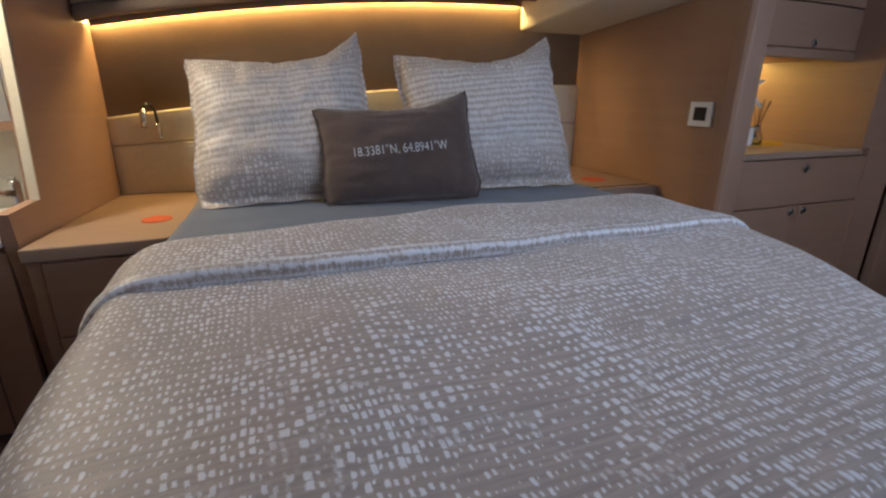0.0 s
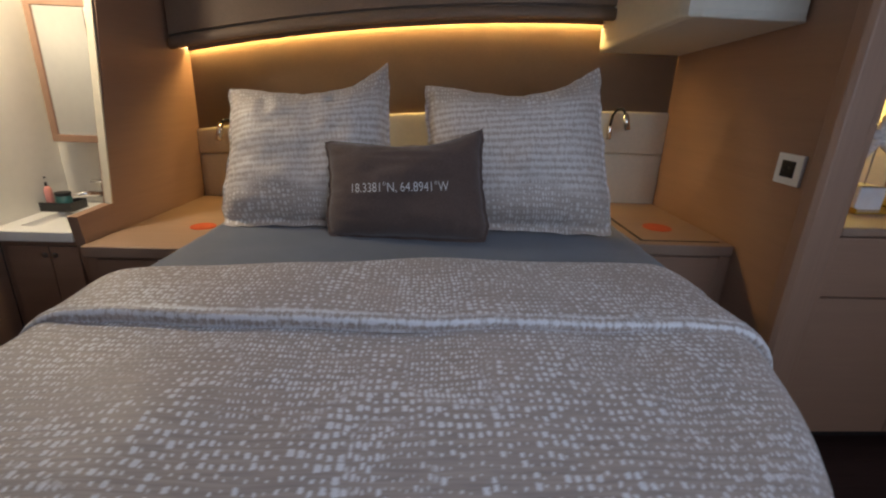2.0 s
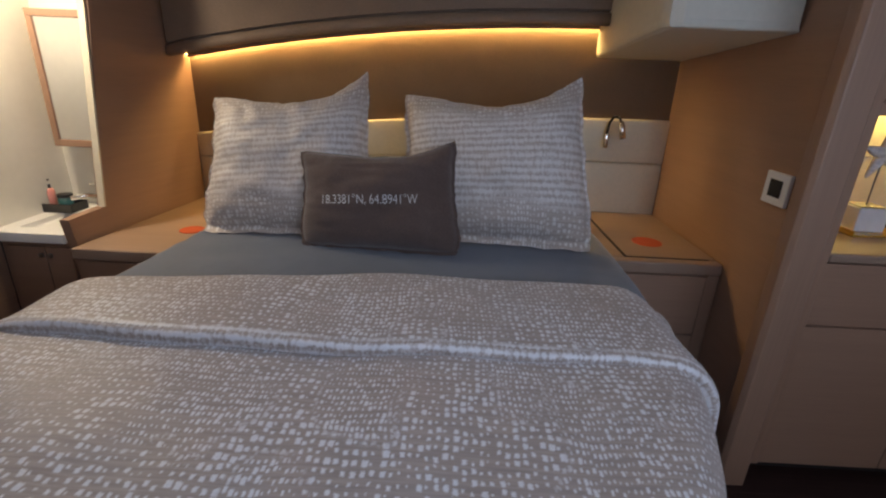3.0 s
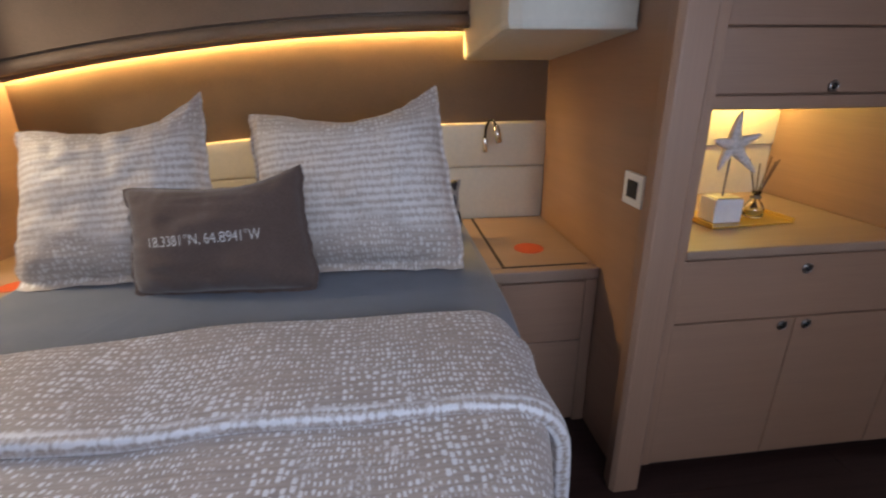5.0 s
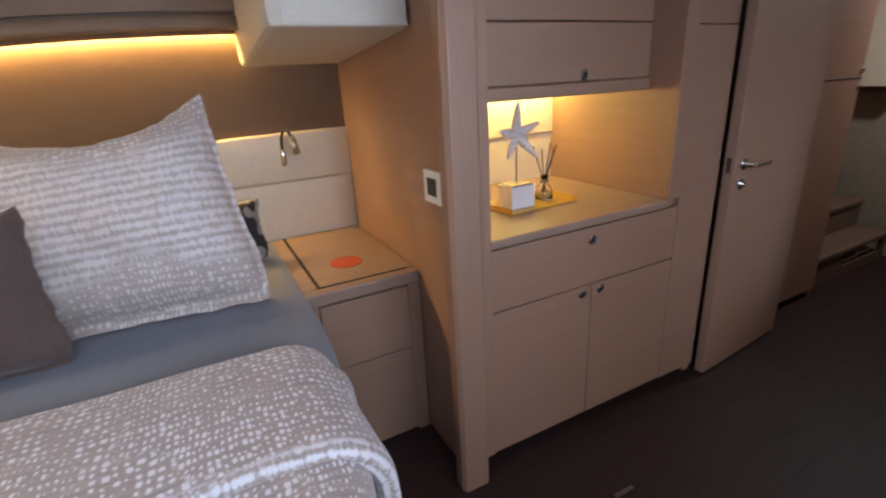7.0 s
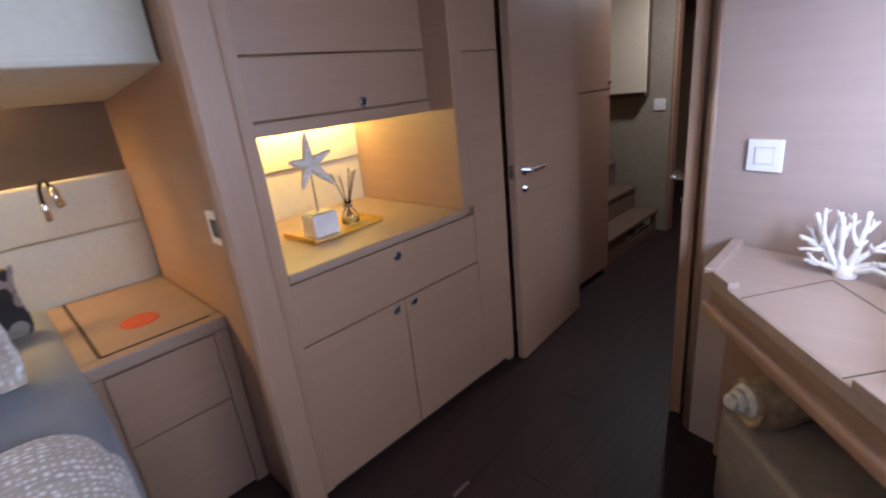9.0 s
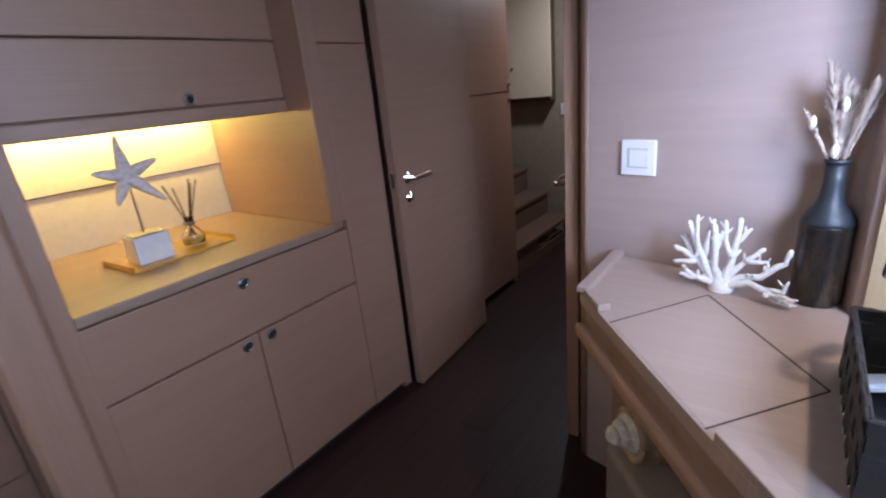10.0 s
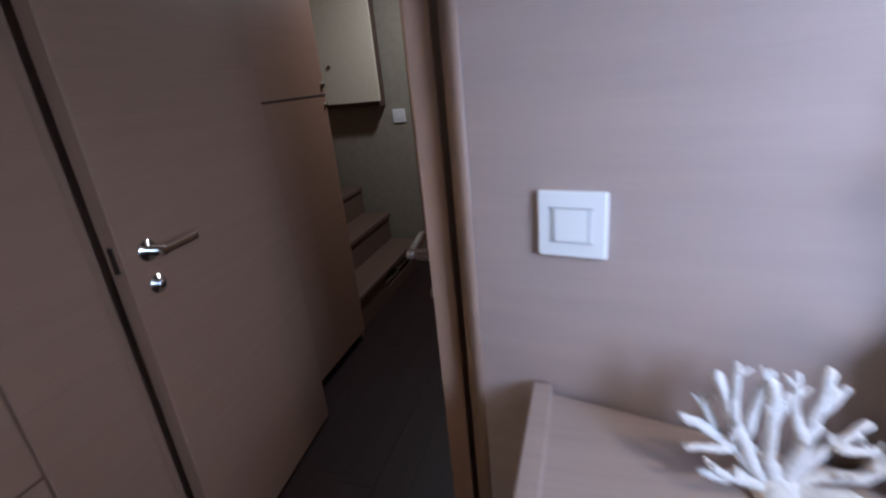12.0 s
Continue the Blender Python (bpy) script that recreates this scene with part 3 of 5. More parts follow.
part("drawer_front", block(XL - 0.04, LX1 - 0.06, -0.728, -0.7155, 0.42, 0.664, 0.002), oak, nl)
part("drawer_front", block(XL - 0.04, LX1 - 0.06, -0.728, -0.7155, 0.09, 0.414, 0.002), oak, nl)
dk2 = thing("charging_pad", (-2.07, -0.47, 0.717), "flat orange disc let into the bedside top", "charging pad", "orange discs")
part("disc", lathe([(0, 0), (0.050, 0), (0.050, 0.002), (0.048, 0.003), (0, 0.003)], (-2.13, -0.46, 0.7162), 36), orange, dk2)

space(0, 0, 0)
th = thing("thermostat", (-0.003, -0.855, 1.02), "white square thermostat with a dark display", "thermostat")
part("plate", block(-0.014, -0.001, -0.926, -0.814, 0.960, 1.060, 0.003, 3), white_plastic, th)
part("display", block(-0.0165, -0.0135, -0.900, -0.840, 0.984, 1.038, 0.002), screen_dark, th, "dark display")

# ---- bed ----
bed = thing("bed", (-1.22, -1.0, 0), "low island bed base in dark oak with a thick mattress", "bed")
part("base", prism([(-1.93, -0.05), (-1.93, -1.75), (-1.75, -1.95), (-0.95, -1.95), (-0.62, -1.6), (-0.55, -0.9), (-0.55, -0.05)], 0.0, 0.36, 0.01), wood("bed_base_oak", (0.16, 0.11, 0.08)), bed)


def bed_outline(n, grow=0.0):
    """Plan of the bed: square at the head, rounded at the foot."""
    key = [(-1.945, -0.03), (-1.95, -0.6), (-1.985, -1.1), (-2.0, -1.6), (-1.985, -1.95), (-1.86, -2.13), (-1.55, -2.19), (-1.22, -2.18), (-0.97, -2.12), (-0.79, -1.98), (-0.655, -1.79), (-0.56, -1.55), (-0.50, -1.28), (-0.462, -0.95), (-0.458, -0.5), (-0.458, -0.03)]
    pts = []
    for i in range(len(key) - 1):
        p0, p1, p2, p3 = (Vector(key[max(0, min(len(key) - 1, i + k))]) for k in (-1, 0, 1, 2))
        for k in range(n):
            t = k / n
            pts.append(0.5 * ((2 * p1) + (p2 - p0) * t + (2 * p0 - 5 * p1 + 4 * p2 - p3) * t * t + (3 * p1 - p0 - 3 * p2 + p3) * t ** 3))
    pts.append(Vector(key[-1]))
    return pts


def draped(y_head, z_top, r, drop, puff, wave, z_noise, inset=0.0):
    """Cloth over the bed from y_head to the foot, hanging down the sides; its UV is the cloth's own length in metres."""
    out = [p for p in bed_outline(10) if p.y <= y_head + 1e-6]
    out = [Vector((out[0].x, y_head))] + [p for p in out if p.y < y_head - 0.004] + [Vector((out[-1].x, y_head))]
    n = len(out)
    mid = Vector((-1.22, y_head))
    rows = []
    inner = 44
    for k in range(inner + 1):
        f = k / inner
        ring = []
        for p in out:
            q = Vector((p.x + (mid.x - p.x) * (1 - f), y_head + (p.y - y_head) * f))
            ring.append((q.x, q.y, z_top, q.x, q.y))
        rows.append(ring)
    normals = []
    for i in range(n):
        d = (out[min(i + 1, n - 1)] - out[max(i - 1, 0)]).normalized()
        normals.append(Vector((d.y, -d.x)) * (-1))
    normals = [nn if (out[i] + nn * 0.1 - Vector((-1.22, -1.0))).length > (out[i] - Vector((-1.22, -1.0))).length else -nn for i, nn in enumerate(normals)]
    normals[0], normals[-1] = Vector((-1, 0)), Vector((1, 0))
    arcs = [(math.sin(a) * r, r - math.cos(a) * r, a * r) for a in [math.pi / 2 * k / 9 for k in range(1, 10)]]
    arcs += [(r + 0.012 * k / 12, r + (drop - r) * k / 12, math.pi / 2 * r + (drop - r) * k / 12) for k in range(1, 13)]
    for o, h, s in arcs:
        ring = []
        for i, p in enumerate(out):
            sway = wave * math.sin(i * 0.55 + 0.7 * math.sin(i * 0.21)) * max(0.0, (h - r) / drop)
            q = p + normals[i] * (o + sway)
            c = p + normals[i] * s
            ring.append((q.x, q.y, z_top - h, c.x, c.y))
        rows.append(ring)
    bm = bmesh.new()
    uv = bm.loops.layers.uv.new("cloth")
    grid = []
    for ring in rows:
        line = []
        for x, y, z, u, v in ring:
            lump = noise.noise(Vector((u * 2.6, v * 2.6, z_noise))) * puff + noise.noise(Vector((u * 7, v * 9, z_noise + 5))) * puff * 0.3 + noise.noise(Vector((u * 2.2 + v * 3, v * 17, z_noise + 9))) * puff * 0.14
            line.append((bm.verts.new((x, y, z + lump)), u, v))
        grid.append(line)
    for a, b in zip(grid, grid[1:]):
        for i in range(n - 1):
            quad = (a[i], a[i + 1], b[i + 1], b[i])
            f = bm.faces.new([q[0] for q in quad])
            for lp, q in zip(f.loops, quad):
                lp[uv].uv = (q[1], q[2])
    bmesh.ops.remove_doubles(bm, verts=bm.verts, dist=0.0004)
    bmesh.ops.recalc_face_normals(bm, faces=bm.faces)
    return bm


part("mattress", draped(-0.03, 0.672, 0.05, 0.30, 0.0, 0.0, 0.0), plain("mattress_ticking", (0.5, 0.5, 0.5), 0.9), bed, smooth=True)
sh = thing("bed_sheet", (-1.22, -0.6, 0.70), "smooth blue-grey cotton sheet tucked over the mattress", "sheet")
bm = draped(-0.04, 0.704, 0.055, 0.26, 0.004, 0.002, 2.0)
for v in bm.verts:
    v.co.x = -1.22 + (v.co.x + 1.22) * 1.006
    v.co.z += 0.002
    if v.co.y > -1.0 and v.co.z > 0.68:
        v.co.z += 0.004 * noise.noise(Vector((v.co.x * 3, v.co.y * 22, 3.0)))
part("cloth", bm, sheet_cloth, sh, smooth=True)

dv = thing("duvet", (-1.22, -1.6, 0.74), "taupe duvet with pale woven dabs, folded back at the head", "duvet")
bm = draped(-1.20, 0.730, 0.075, 0.46, 0.018, 0.012, 7.0)
part("cover", bm, duvet_cloth, dv, smooth=True)


def fold_band():
    """The turned-back head of the duvet: a soft double layer across the bed, hanging over both sides."""
    xl, xr, zt, r, hang_l, hang_r = -1.985, -0.48, 0.731, 0.105, 0.34, 0.40
    path = []
    for k in range(8):
        path.append((xl - 0.095, zt - r - hang_l * (1 - k / 8), Vector((-1, 0, 0.08)), 0))
    for k in range(9):
        a = math.pi / 2 * k / 8
        path.append((xl - 0.095 + r * (1 - math.cos(a)), zt - r + r * math.sin(a), Vector((-math.cos(a), 0, math.sin(a))), 1))
    for k in range(1, 40):
        path.append((xl - 0.095 + r + (xr - xl + 0.13 - 2 * r) * k / 40, zt, Vector((0, 0, 1)), 2))
    for k in range(9):
        a = math.pi / 2 * k / 8
        path.append((xr + 0.035 - r + r * math.sin(a), zt - r + r * math.cos(a), Vector((math.sin(a), 0, math.cos(a))), 3))
    for k in range(1, 14):
        path.append((xr + 0.035 + 0.012 * k / 14, zt - r - hang_r * k / 14, Vector((1, 0, 0.05)), 4))
    bm = bmesh.new()
    uv = bm.loops.layers.uv.new("cloth")
    rings = []
    u, last = 0.0, None
    for x, z, nn, kind in path:
        p = Vector((x, 0, z))
        u += 0 if last is None else (p - last).length
        last = p
        s = (x - xl) / (xr - xl)
        head = -1.065 - 0.13 * max(0.0, 1 - s) ** 3 - 0.012 * math.sin(s * 7.0)
        front = -1.470 - 0.015 * s + 0.009 * math.sin(s * 9 + 1) + 0.005 * math.sin(s * 23)
        if kind == 4:
            front -= 0.02 * (zt - r - z) / hang_r
        sec, arc, before = [], 0.0, None
        m = 48
        for k in range(m):
            a = 2 * math.pi * k / m
            c, sn = math.cos(a), math.sin(a)
            yy = (head + front) / 2 + (head - front) / 2 * (abs(c) ** 0.55) * (1 if c > 0 else -1)
            hgt = (0.025 if c > -0.5 else 0.027) * (abs(sn) ** 0.6) * (1 if sn > 0 else -0.6)
            hgt += 0.008 * max(0, -c) ** 2 * (1 if sn > 0 else 0) + 0.012 * noise.noise(Vector((u * 3.2, yy * 5, 3.3))) * (1 if sn > 0 else 0.2)
            q = p + nn * hgt + Vector((0, yy, 0))
            arc += 0 if before is None else (q - before).length
            before = q
            sec.append((bm.verts.new(q), u, arc))
        lip = sec[m // 2][2]
        rings.append([(v, a, -1.375 - (b - lip)) for v, a, b in sec])
    for a, b in zip(rings, rings[1:]):
        m = len(a)
        for i in range(m):
            j = (i + 1) % m
            quad = (a[i], a[j], b[j], b[i])
            f = bm.faces.new([q[0] for q in quad])
            for lp, q in zip(f.loops, quad):
                lp[uv].uv = (q[1], q[2])
    bm.faces.new([q[0] for q in rings[0]]), bm.faces.new([q[0] for q in rings[-1]])
    bmesh.ops.recalc_face_normals(bm, faces=bm.faces)
    return bm


part("turned_back_fold", fold_band(), fold_cloth, dv, smooth=True)


# ---- pillows ----
def pillow_place(s, t, c, thick, sag, side, flange):
    """A place on a pillow: s, t from -1 to 1; c: its corners bottom-left, bottom-right, top-left, top-right; side: -1 front, 1 back."""
    bl, br, tl, tr = c
    wide, high = (br - bl), (tl - bl)
    nrm = wide.cross(high).normalized()
    seed = c[0].x * 7
    # soft corners and an uneven outline
    s2 = s * (1 - 0.035 * abs(t) ** 9) + 0.022 * noise.noise(Vector((t * 3.5, seed, 2.0 * s))) * abs(s) ** 4 + 0.010 * noise.noise(Vector((t * 12, seed, s))) * abs(s) ** 8
    t2 = t * (1 - 0.035 * abs(s) ** 9) + 0.022 * noise.noise(Vector((s * 3.5, seed + 9, 2.0 * t))) * abs(t) ** 4 + 0.010 * noise.noise(Vector((s * 12, seed + 5, t))) * abs(t) ** 8
    a, b = (s2 + 1) / 2, (t2 + 1) / 2
    p = (bl * (1 - a) + br * a) * (1 - b) + (tl * (1 - a) + tr * a) * b
    p = p + high * (-sag[0] * (1 - s * s) * (1 + 0.55 * s) * max(0, t) ** 2 + sag[1] * (1 - s * s) * max(0, -t) ** 2)
    p = p + wide * (-(sag[2]) * s * (1 - t * t) * abs(s) ** 1.5 * (1 + t) + 0.02 * s * max(0, -t) * (1 - t * t))
    e = max(abs(s), abs(t))
    lim = 1 - flange
    u, v = min(1, abs(s) / (1 - flange * 0.6)), min(1, abs(t) / (1 - flange * (0.25 if t > 0 else 1)))
    body = max(0, (1 - u ** 3.4)) ** 0.55 * max(0, (1 - v ** 3.4)) ** 0.55
    wrinkle = noise.noise(Vector((s * 2.2 + seed, t * 2.6, 1.7))) * 0.18 + noise.noise(Vector((s * 6 + seed, t * 5, 4.7))) * 0.06
    gather = noise.noise(Vector((s * 13, t * 2.5, seed))) * (0.42 if t > 0 else 0.25) * abs(t) ** 3.5 + noise.noise(Vector((s * 2.5, t * 13, seed + 4))) * 0.20 * abs(s) ** 5
    crease = noise.noise(Vector((s * 9 + 2 * s * t, t * 1.6, seed))) * 0.13 * max(0, t) ** 1.5 + (0.5 - abs(noise.noise(Vector((s * 1.8 + t * 2.4, t * 3.2 - s * 1.4, seed + 8))))) * 0.16
    h = thick * body * (1 + wrinkle + gather + crease) + 0.003
    hem = max(0, (e - lim) / max(flange, 1e-3))
    ripple = (0.004 * math.sin(14 * (s + t * 1.3) + seed) + 0.007 * noise.noise(Vector((s * 7, t * 7, seed)))) * hem
    q = p + nrm * (side * -1 * h + ripple)
    # the hem at the foot splays forward on the sheet
    lay = max(0, (-t - lim) / max(flange, 1e-3)) if flange > 0.065 else 0
    q.y -= 0.030 * lay * (0.6 + 0.4 * abs(s))
    return q


def pillow_mesh(c, thick, sag, flange, n=52, size=(0.62, 0.55)):
    bm = bmesh.new()
    uv = bm.loops.layers.uv.new("cloth")
    sheets = []
    for side in (-1, 1):
        g = [[(bm.verts.new(pillow_place(math.sin(math.pi / 2 * (2 * i / n - 1)) , math.sin(math.pi / 2 * (2 * j / n - 1)), c, thick * (1 if side < 0 else 0.75), sag, side, flange)), math.sin(math.pi / 2 * (2 * i / n - 1)) * size[0] / 2 + c[0].x, math.sin(math.pi / 2 * (2 * j / n - 1)) * size[1] / 2 + side) for i in range(n + 1)] for j in range(n + 1)]
        sheets.append(g)
        for j in range(n):
            for i in range(n):
                quad = (g[j][i], g[j][i + 1], g[j + 1][i + 1], g[j + 1][i])
                f = bm.faces.new([q[0] for q in quad])
                for lp, q in zip(f.loops, quad):
                    lp[uv].uv = (q[1], q[2])
    a, b = sheets
    rim_i = [(0, i) for i in range(n)] + [(j, n) for j in range(n)] + [(n, i) for i in range(n, 0, -1)] + [(j, 0) for j in range(n, 0, -1)]
    for k in range(len(rim_i)):
        (j0, i0), (j1, i1) = rim_i[k], rim_i[(k + 1) % len(rim_i)]
        bm.faces.new((a[j0][i0][0], a[j1][i1][0], b[j1][i1][0], b[j0][i0][0]))
    bmesh.ops.recalc_face_normals(bm, faces=bm.faces)
    return bm


V = Vector
SHAM_L = [V((-1.965, -0.660, 0.704)), V((-1.315, -0.655, 0.706)), V((-1.975, -0.455, 1.188)), V((-1.355, -0.45, 1.312))]
SHAM_R = [V((-1.20, -0.650, 0.706)), V((-0.505, -0.700, 0.712)), V((-1.235, -0.44, 1.230)), V((-0.570, -0.535, 1.330))]
TEXT = [V((-1.558, -0.764, 0.698)), V((-0.990, -0.809, 0.704)), V((-1.584, -0.660, 1.026)), V((-1.010, -0.705, 1.100))]
p1 = thing("pillow", (-1.58, -0.55, 0.72), "square sham pillow with pale woven dabs, leaning on the headboard", "pillow", "sham pillows")
part("cover", pillow_mesh(SHAM_L, 0.095, (0.165, 0.02, 0.02), 0.07), sham_cloth, p1, smooth=True)
p2 = thing("pillow", (-0.85, -0.55, 0.72), "square sham pillow with one raised ear and pale dabs", "pillow", "sham pillows")
part("cover", pillow_mesh(SHAM_R, 0.10, (0.16, 0.02, 0.015), 0.07), sham_cloth, p2, smooth=True)
p3 = thing("lumbar_pillow", (-1.24, -0.75, 0.72), "dark taupe linen cushion printed with map coordinates", "cushion")
TS = (0.13, 0.01, 0.025)
part("cover", pillow_mesh(TEXT, 0.080, TS, 0.062, size=(0.54, 0.33)), linen, p3, smooth=True)


def lettering(words, s_mid, t_mid, s_half, mat, parent):
    cu = bpy.data.curves.new("lettering", "FONT")
    cu.body, cu.align_x, cu.align_y, cu.size, cu.extrude = words, "CENTER", "CENTER", 1.0, 0.0
    cu.offset = -0.010
    tmp = bpy.data.objects.new("tmp_text", cu)
    scene.collection.objects.link(tmp)
    dg = bpy.context.evaluated_depsgraph_get()
    me = bpy.data.meshes.new_from_object(tmp.evaluated_get(dg))
    bpy.data.objects.remove(tmp)
    bm = bmesh.new()
    bm.from_mesh(me)
    half = max(abs(v.co.x) for v in bm.verts)
    wide, high = 0.54, 0.33
    k = s_half / half
    for v in bm.verts:
        s, t = s_mid + v.co.x * k, t_mid + v.co.y * k * 1.2 * wide / high
        p = pillow_place(s, t, TEXT, 0.080, TS, -1, 0.062)
        v.co = p + Vector((0, -0.0048, 0.0005))
    part("printed_coordinates", bm, mat, parent, "white printed coordinates")


lettering("18.3381\u00b0N, 64.8941\u00b0W", -0.05, -0.04, 0.59, print_white, p3)

# dark throw pillow tucked behind the sham
BACK = [V((-0.90, -0.30, 0.71)), V((-0.455, -0.33, 0.715)), V((-0.90, -0.22, 0.95)), V((-0.44, -0.24, 0.93))]
p4 = thing("pillow", (-0.68, -0.28, 0.71), "grey and black patterned pillow tucked behind a sham", "pillow")
m, nt, b = material("grey_black_print")
nt.links.new(ramp_between(nt, noise_node(nt, mapped(nt, (1, 1, 1)), 16.0, 1.0), (0.03, 0.03, 0.035), (0.30, 0.28, 0.26), 0.49, 0.53), b.inputs["Base Color"])
b.inputs["Roughness"].default_value = 0.9
part("cover", pillow_mesh(BACK, 0.07, (0.05, 0.02, 0.03), 0.05, 20), m, p4, smooth=True)

# ---- sideboard with the lit niche ----
cb = thing("sideboard", (0.48, -0.75, 0), "built-in oak cabinet with a lit open niche", "cabinet")
CX0, CX1 = 0.048, 1.140
F = CAB_Y
R = 0.864
part("body", join(block(CX0, CX1, F + 0.02, -0.32, 0.065, 0.8275, 0.001), block(CX0, R + 0.01, -0.872, -0.32, 1.256, CEIL - 0.003, 0.001),
                  block(CX0, 0.083, F + 0.004, -0.32, 0.815, CEIL - 0.003, 0.001), block(R + 0.0125, CX1, F + 0.02, -0.32, 0.815, CEIL - 0.003, 0.001)), oak, cb)
part("plinth", block(CX0 + 0.01, CX1, F + 0.06, -0.62, 0.0, 0.066, 0), seam_and_recess_dark, cb, "dark recessed plinth")
part("counter", block(0.0945, R + 0.004, F - 0.006, -0.32, 0.828, 0.857, 0.006, 3), oak_top, cb)
part("niche_back", block(0.0945, R, -0.375, -0.365, 0.857, 1.060, 0.002), cream, cb, "cream lower back panel")
part("niche_back", block(0.0945, R, -0.382, -0.365, 1.063, 1.256, 0.002), cream, cb, "cream upper back panel")
part("niche_side", block(R, R + 0.012, F + 0.004, -0.366, 0.858, CEIL - 0.004, 0.001), oak, cb)
part("stile", block(CX0 + 0.001, 0.0945, F - 0.004, F + 0.02, 0.065, CEIL - 0.005, 0.003), oak_up, cb)
part("tall_panel", block(0.929, CX1, F - 0.002, F + 0.0195, 0.066, 1.438, 0.002), oak, cb)
part("tall_panel", block(0.929, CX1, F - 0.002, F + 0.0195, 1.443, CEIL - 0.006, 0.002), oak, cb)
part("stile", block(R - 0.001, 0.926, F - 0.006, F + 0.0195, 0.858, CEIL - 0.006, 0.003), oak_up, cb)
part("drawer_front", block(0.088, 0.925, F - 0.002, F + 0.0195, 0.618, 0.823, 0.002), oak, cb)
part("door", block(0.088, 0.508, F - 0.002, F + 0.0195, 0.07, 0.611, 0.002), oak, cb)
part("door", block(0.512, 0.925, F - 0.002, F + 0.0195, 0.07, 0.611, 0.002), oak, cb)


def bowed(z0, z1, lap=0.0):
    """A flap front, set back from the stiles and bowed a little."""
    def sec(k):
        x = 0.085 + (R - 0.087) * k
        y = -0.893 - lap - 0.020 * (1 - (2 * k - 1) ** 2)
        return [(x, -0.873, z0), (x, y + 0.003, z0), (x, y, z0 + 0.003), (x, y, z1 - 0.003), (x, y + 0.003, z1), (x, -0.873, z1)]
    return loft([sec(k / 20) for k in range(21)])


part("flap_rail", bowed(1.243, 1.282, 0.008), oak, cb)
fl = part("flap_door", bowed(1.286, 1.460), oak, cb, "gently bowed flap")
part("flap_door", bowed(1.465, CEIL - 0.01), oak, cb, "gently bowed flap")


def knob(parent, x, y, z):
    part("knob", lathe([(0, 0), (0.0165, 0), (0.0175, 0.003), (0.015, 0.006), (0.011, 0.007), (0.010, 0.004), (0, 0.004)], sides=24, m=Matrix.Translation((x, y + 0.0005, z)) @ pose(0, 0, 0, 90, 0, 0)), steel, parent, "round steel push knob", True)
    part("knob", lathe([(0, 0.003), (0.009, 0.0035), (0.008, 0.008), (0, 0.009)], sides=20, m=Matrix.Translation((x, y + 0.0005, z)) @ pose(0, 0, 0, 90, 0, 0)), black_metal, parent, "dark knob centre", True)


knob(cb, 0.502, F - 0.002, 0.781)
knob(cb, 0.467, F - 0.002, 0.586)
knob(cb, 0.552, F - 0.002, 0.586)
knob(fl, 0.540, -0.9125, 1.305)
nled = thing("led_strip", (0.45, -0.69, 1.25), "warm strip light hidden above the niche", "strip light")
part("glowing_strip", block(0.10, 0.84, -0.445, -0.428, 1.249, 1.2545, 0), niche_led_mat, nled)

# things in the niche
space(0.095, 0.125, 0)
Z = 0.8572
tr_m = Matrix.Translation((0.355, -0.86, Z)) @ pose(0, 0, 0, 0, 0, 4)
tray = thing("tray", (0.355, -0.86, Z), "amber acrylic tray with a raised rim", "tray")
part("plate", block(-0.16, 0.16, -0.10, 0.10, 0.0004, 0.007, 0.002, m=tr_m), amber_glass, tray)
part("rim", block(-0.16, -0.156, -0.10, 0.10, 0.0072, 0.020, 0.001, m=tr_m), amber_glass, tray)
part("rim", block(0.156, 0.16, -0.10, 0.10, 0.0072, 0.020, 0.001, m=tr_m), amber_glass, tray)
orn = thing("starfish_ornament", (0.285, -0.885, Z + 0.007), "pale starfish on a rod in a white block", "ornament")
part("block_base", block(0.235, 0.335, -0.928, -0.842, Z + 0.0075, Z + 0.088, 0.003), marble, orn)
part("cap_plate", block(0.240, 0.330, -0.923, -0.847, Z + 0.0883, Z + 0.092, 0.001), steel, orn)
part("rod", tube([(0.285, -0.885, Z + 0.089), (0.285, -0.885, Z + 0.24)], 0.0028, 8), steel, orn)


def starfish(c, r):
    rings_n = 9
    bms = []
    for k in range(5):
        a = math.pi / 2 + 2 * math.pi * k / 5 + 0.08
        d = Vector((math.cos(a), 0.10 * math.sin(a * 2), math.sin(a)))
        side = Vector((-math.sin(a), 0, math.cos(a)))
        rr = r * (1.12 if k in (0, 3) else 0.9)
        secs = []
        for i in range(rings_n):
            f = i / (rings_n - 1)
            w = 0.019 * (1 - f) ** 0.8 + 0.004
            h = 0.016 * (1 - f) ** 0.6 + 0.003
            p = Vector(c) + d * rr * f + Vector((0, -0.02 * f * f, 0))
            secs.append([p + side * w * math.cos(q) + Vector((0, 1, 0)) * h * math.sin(q) * (1 + 0.25 * math.sin(q * 5 + i * 2)) for q in [2 * math.pi * j / 12 for j in range(12)]])
        bms.append(loft(secs))
    bms.append(lathe([(0, -0.016), (0.02, -0.014), (0.03, 0), (0.02, 0.014), (0, 0.018)], c, 14, pose(0, 0, 0, 90, 0, 0)))
    return join(*bms)


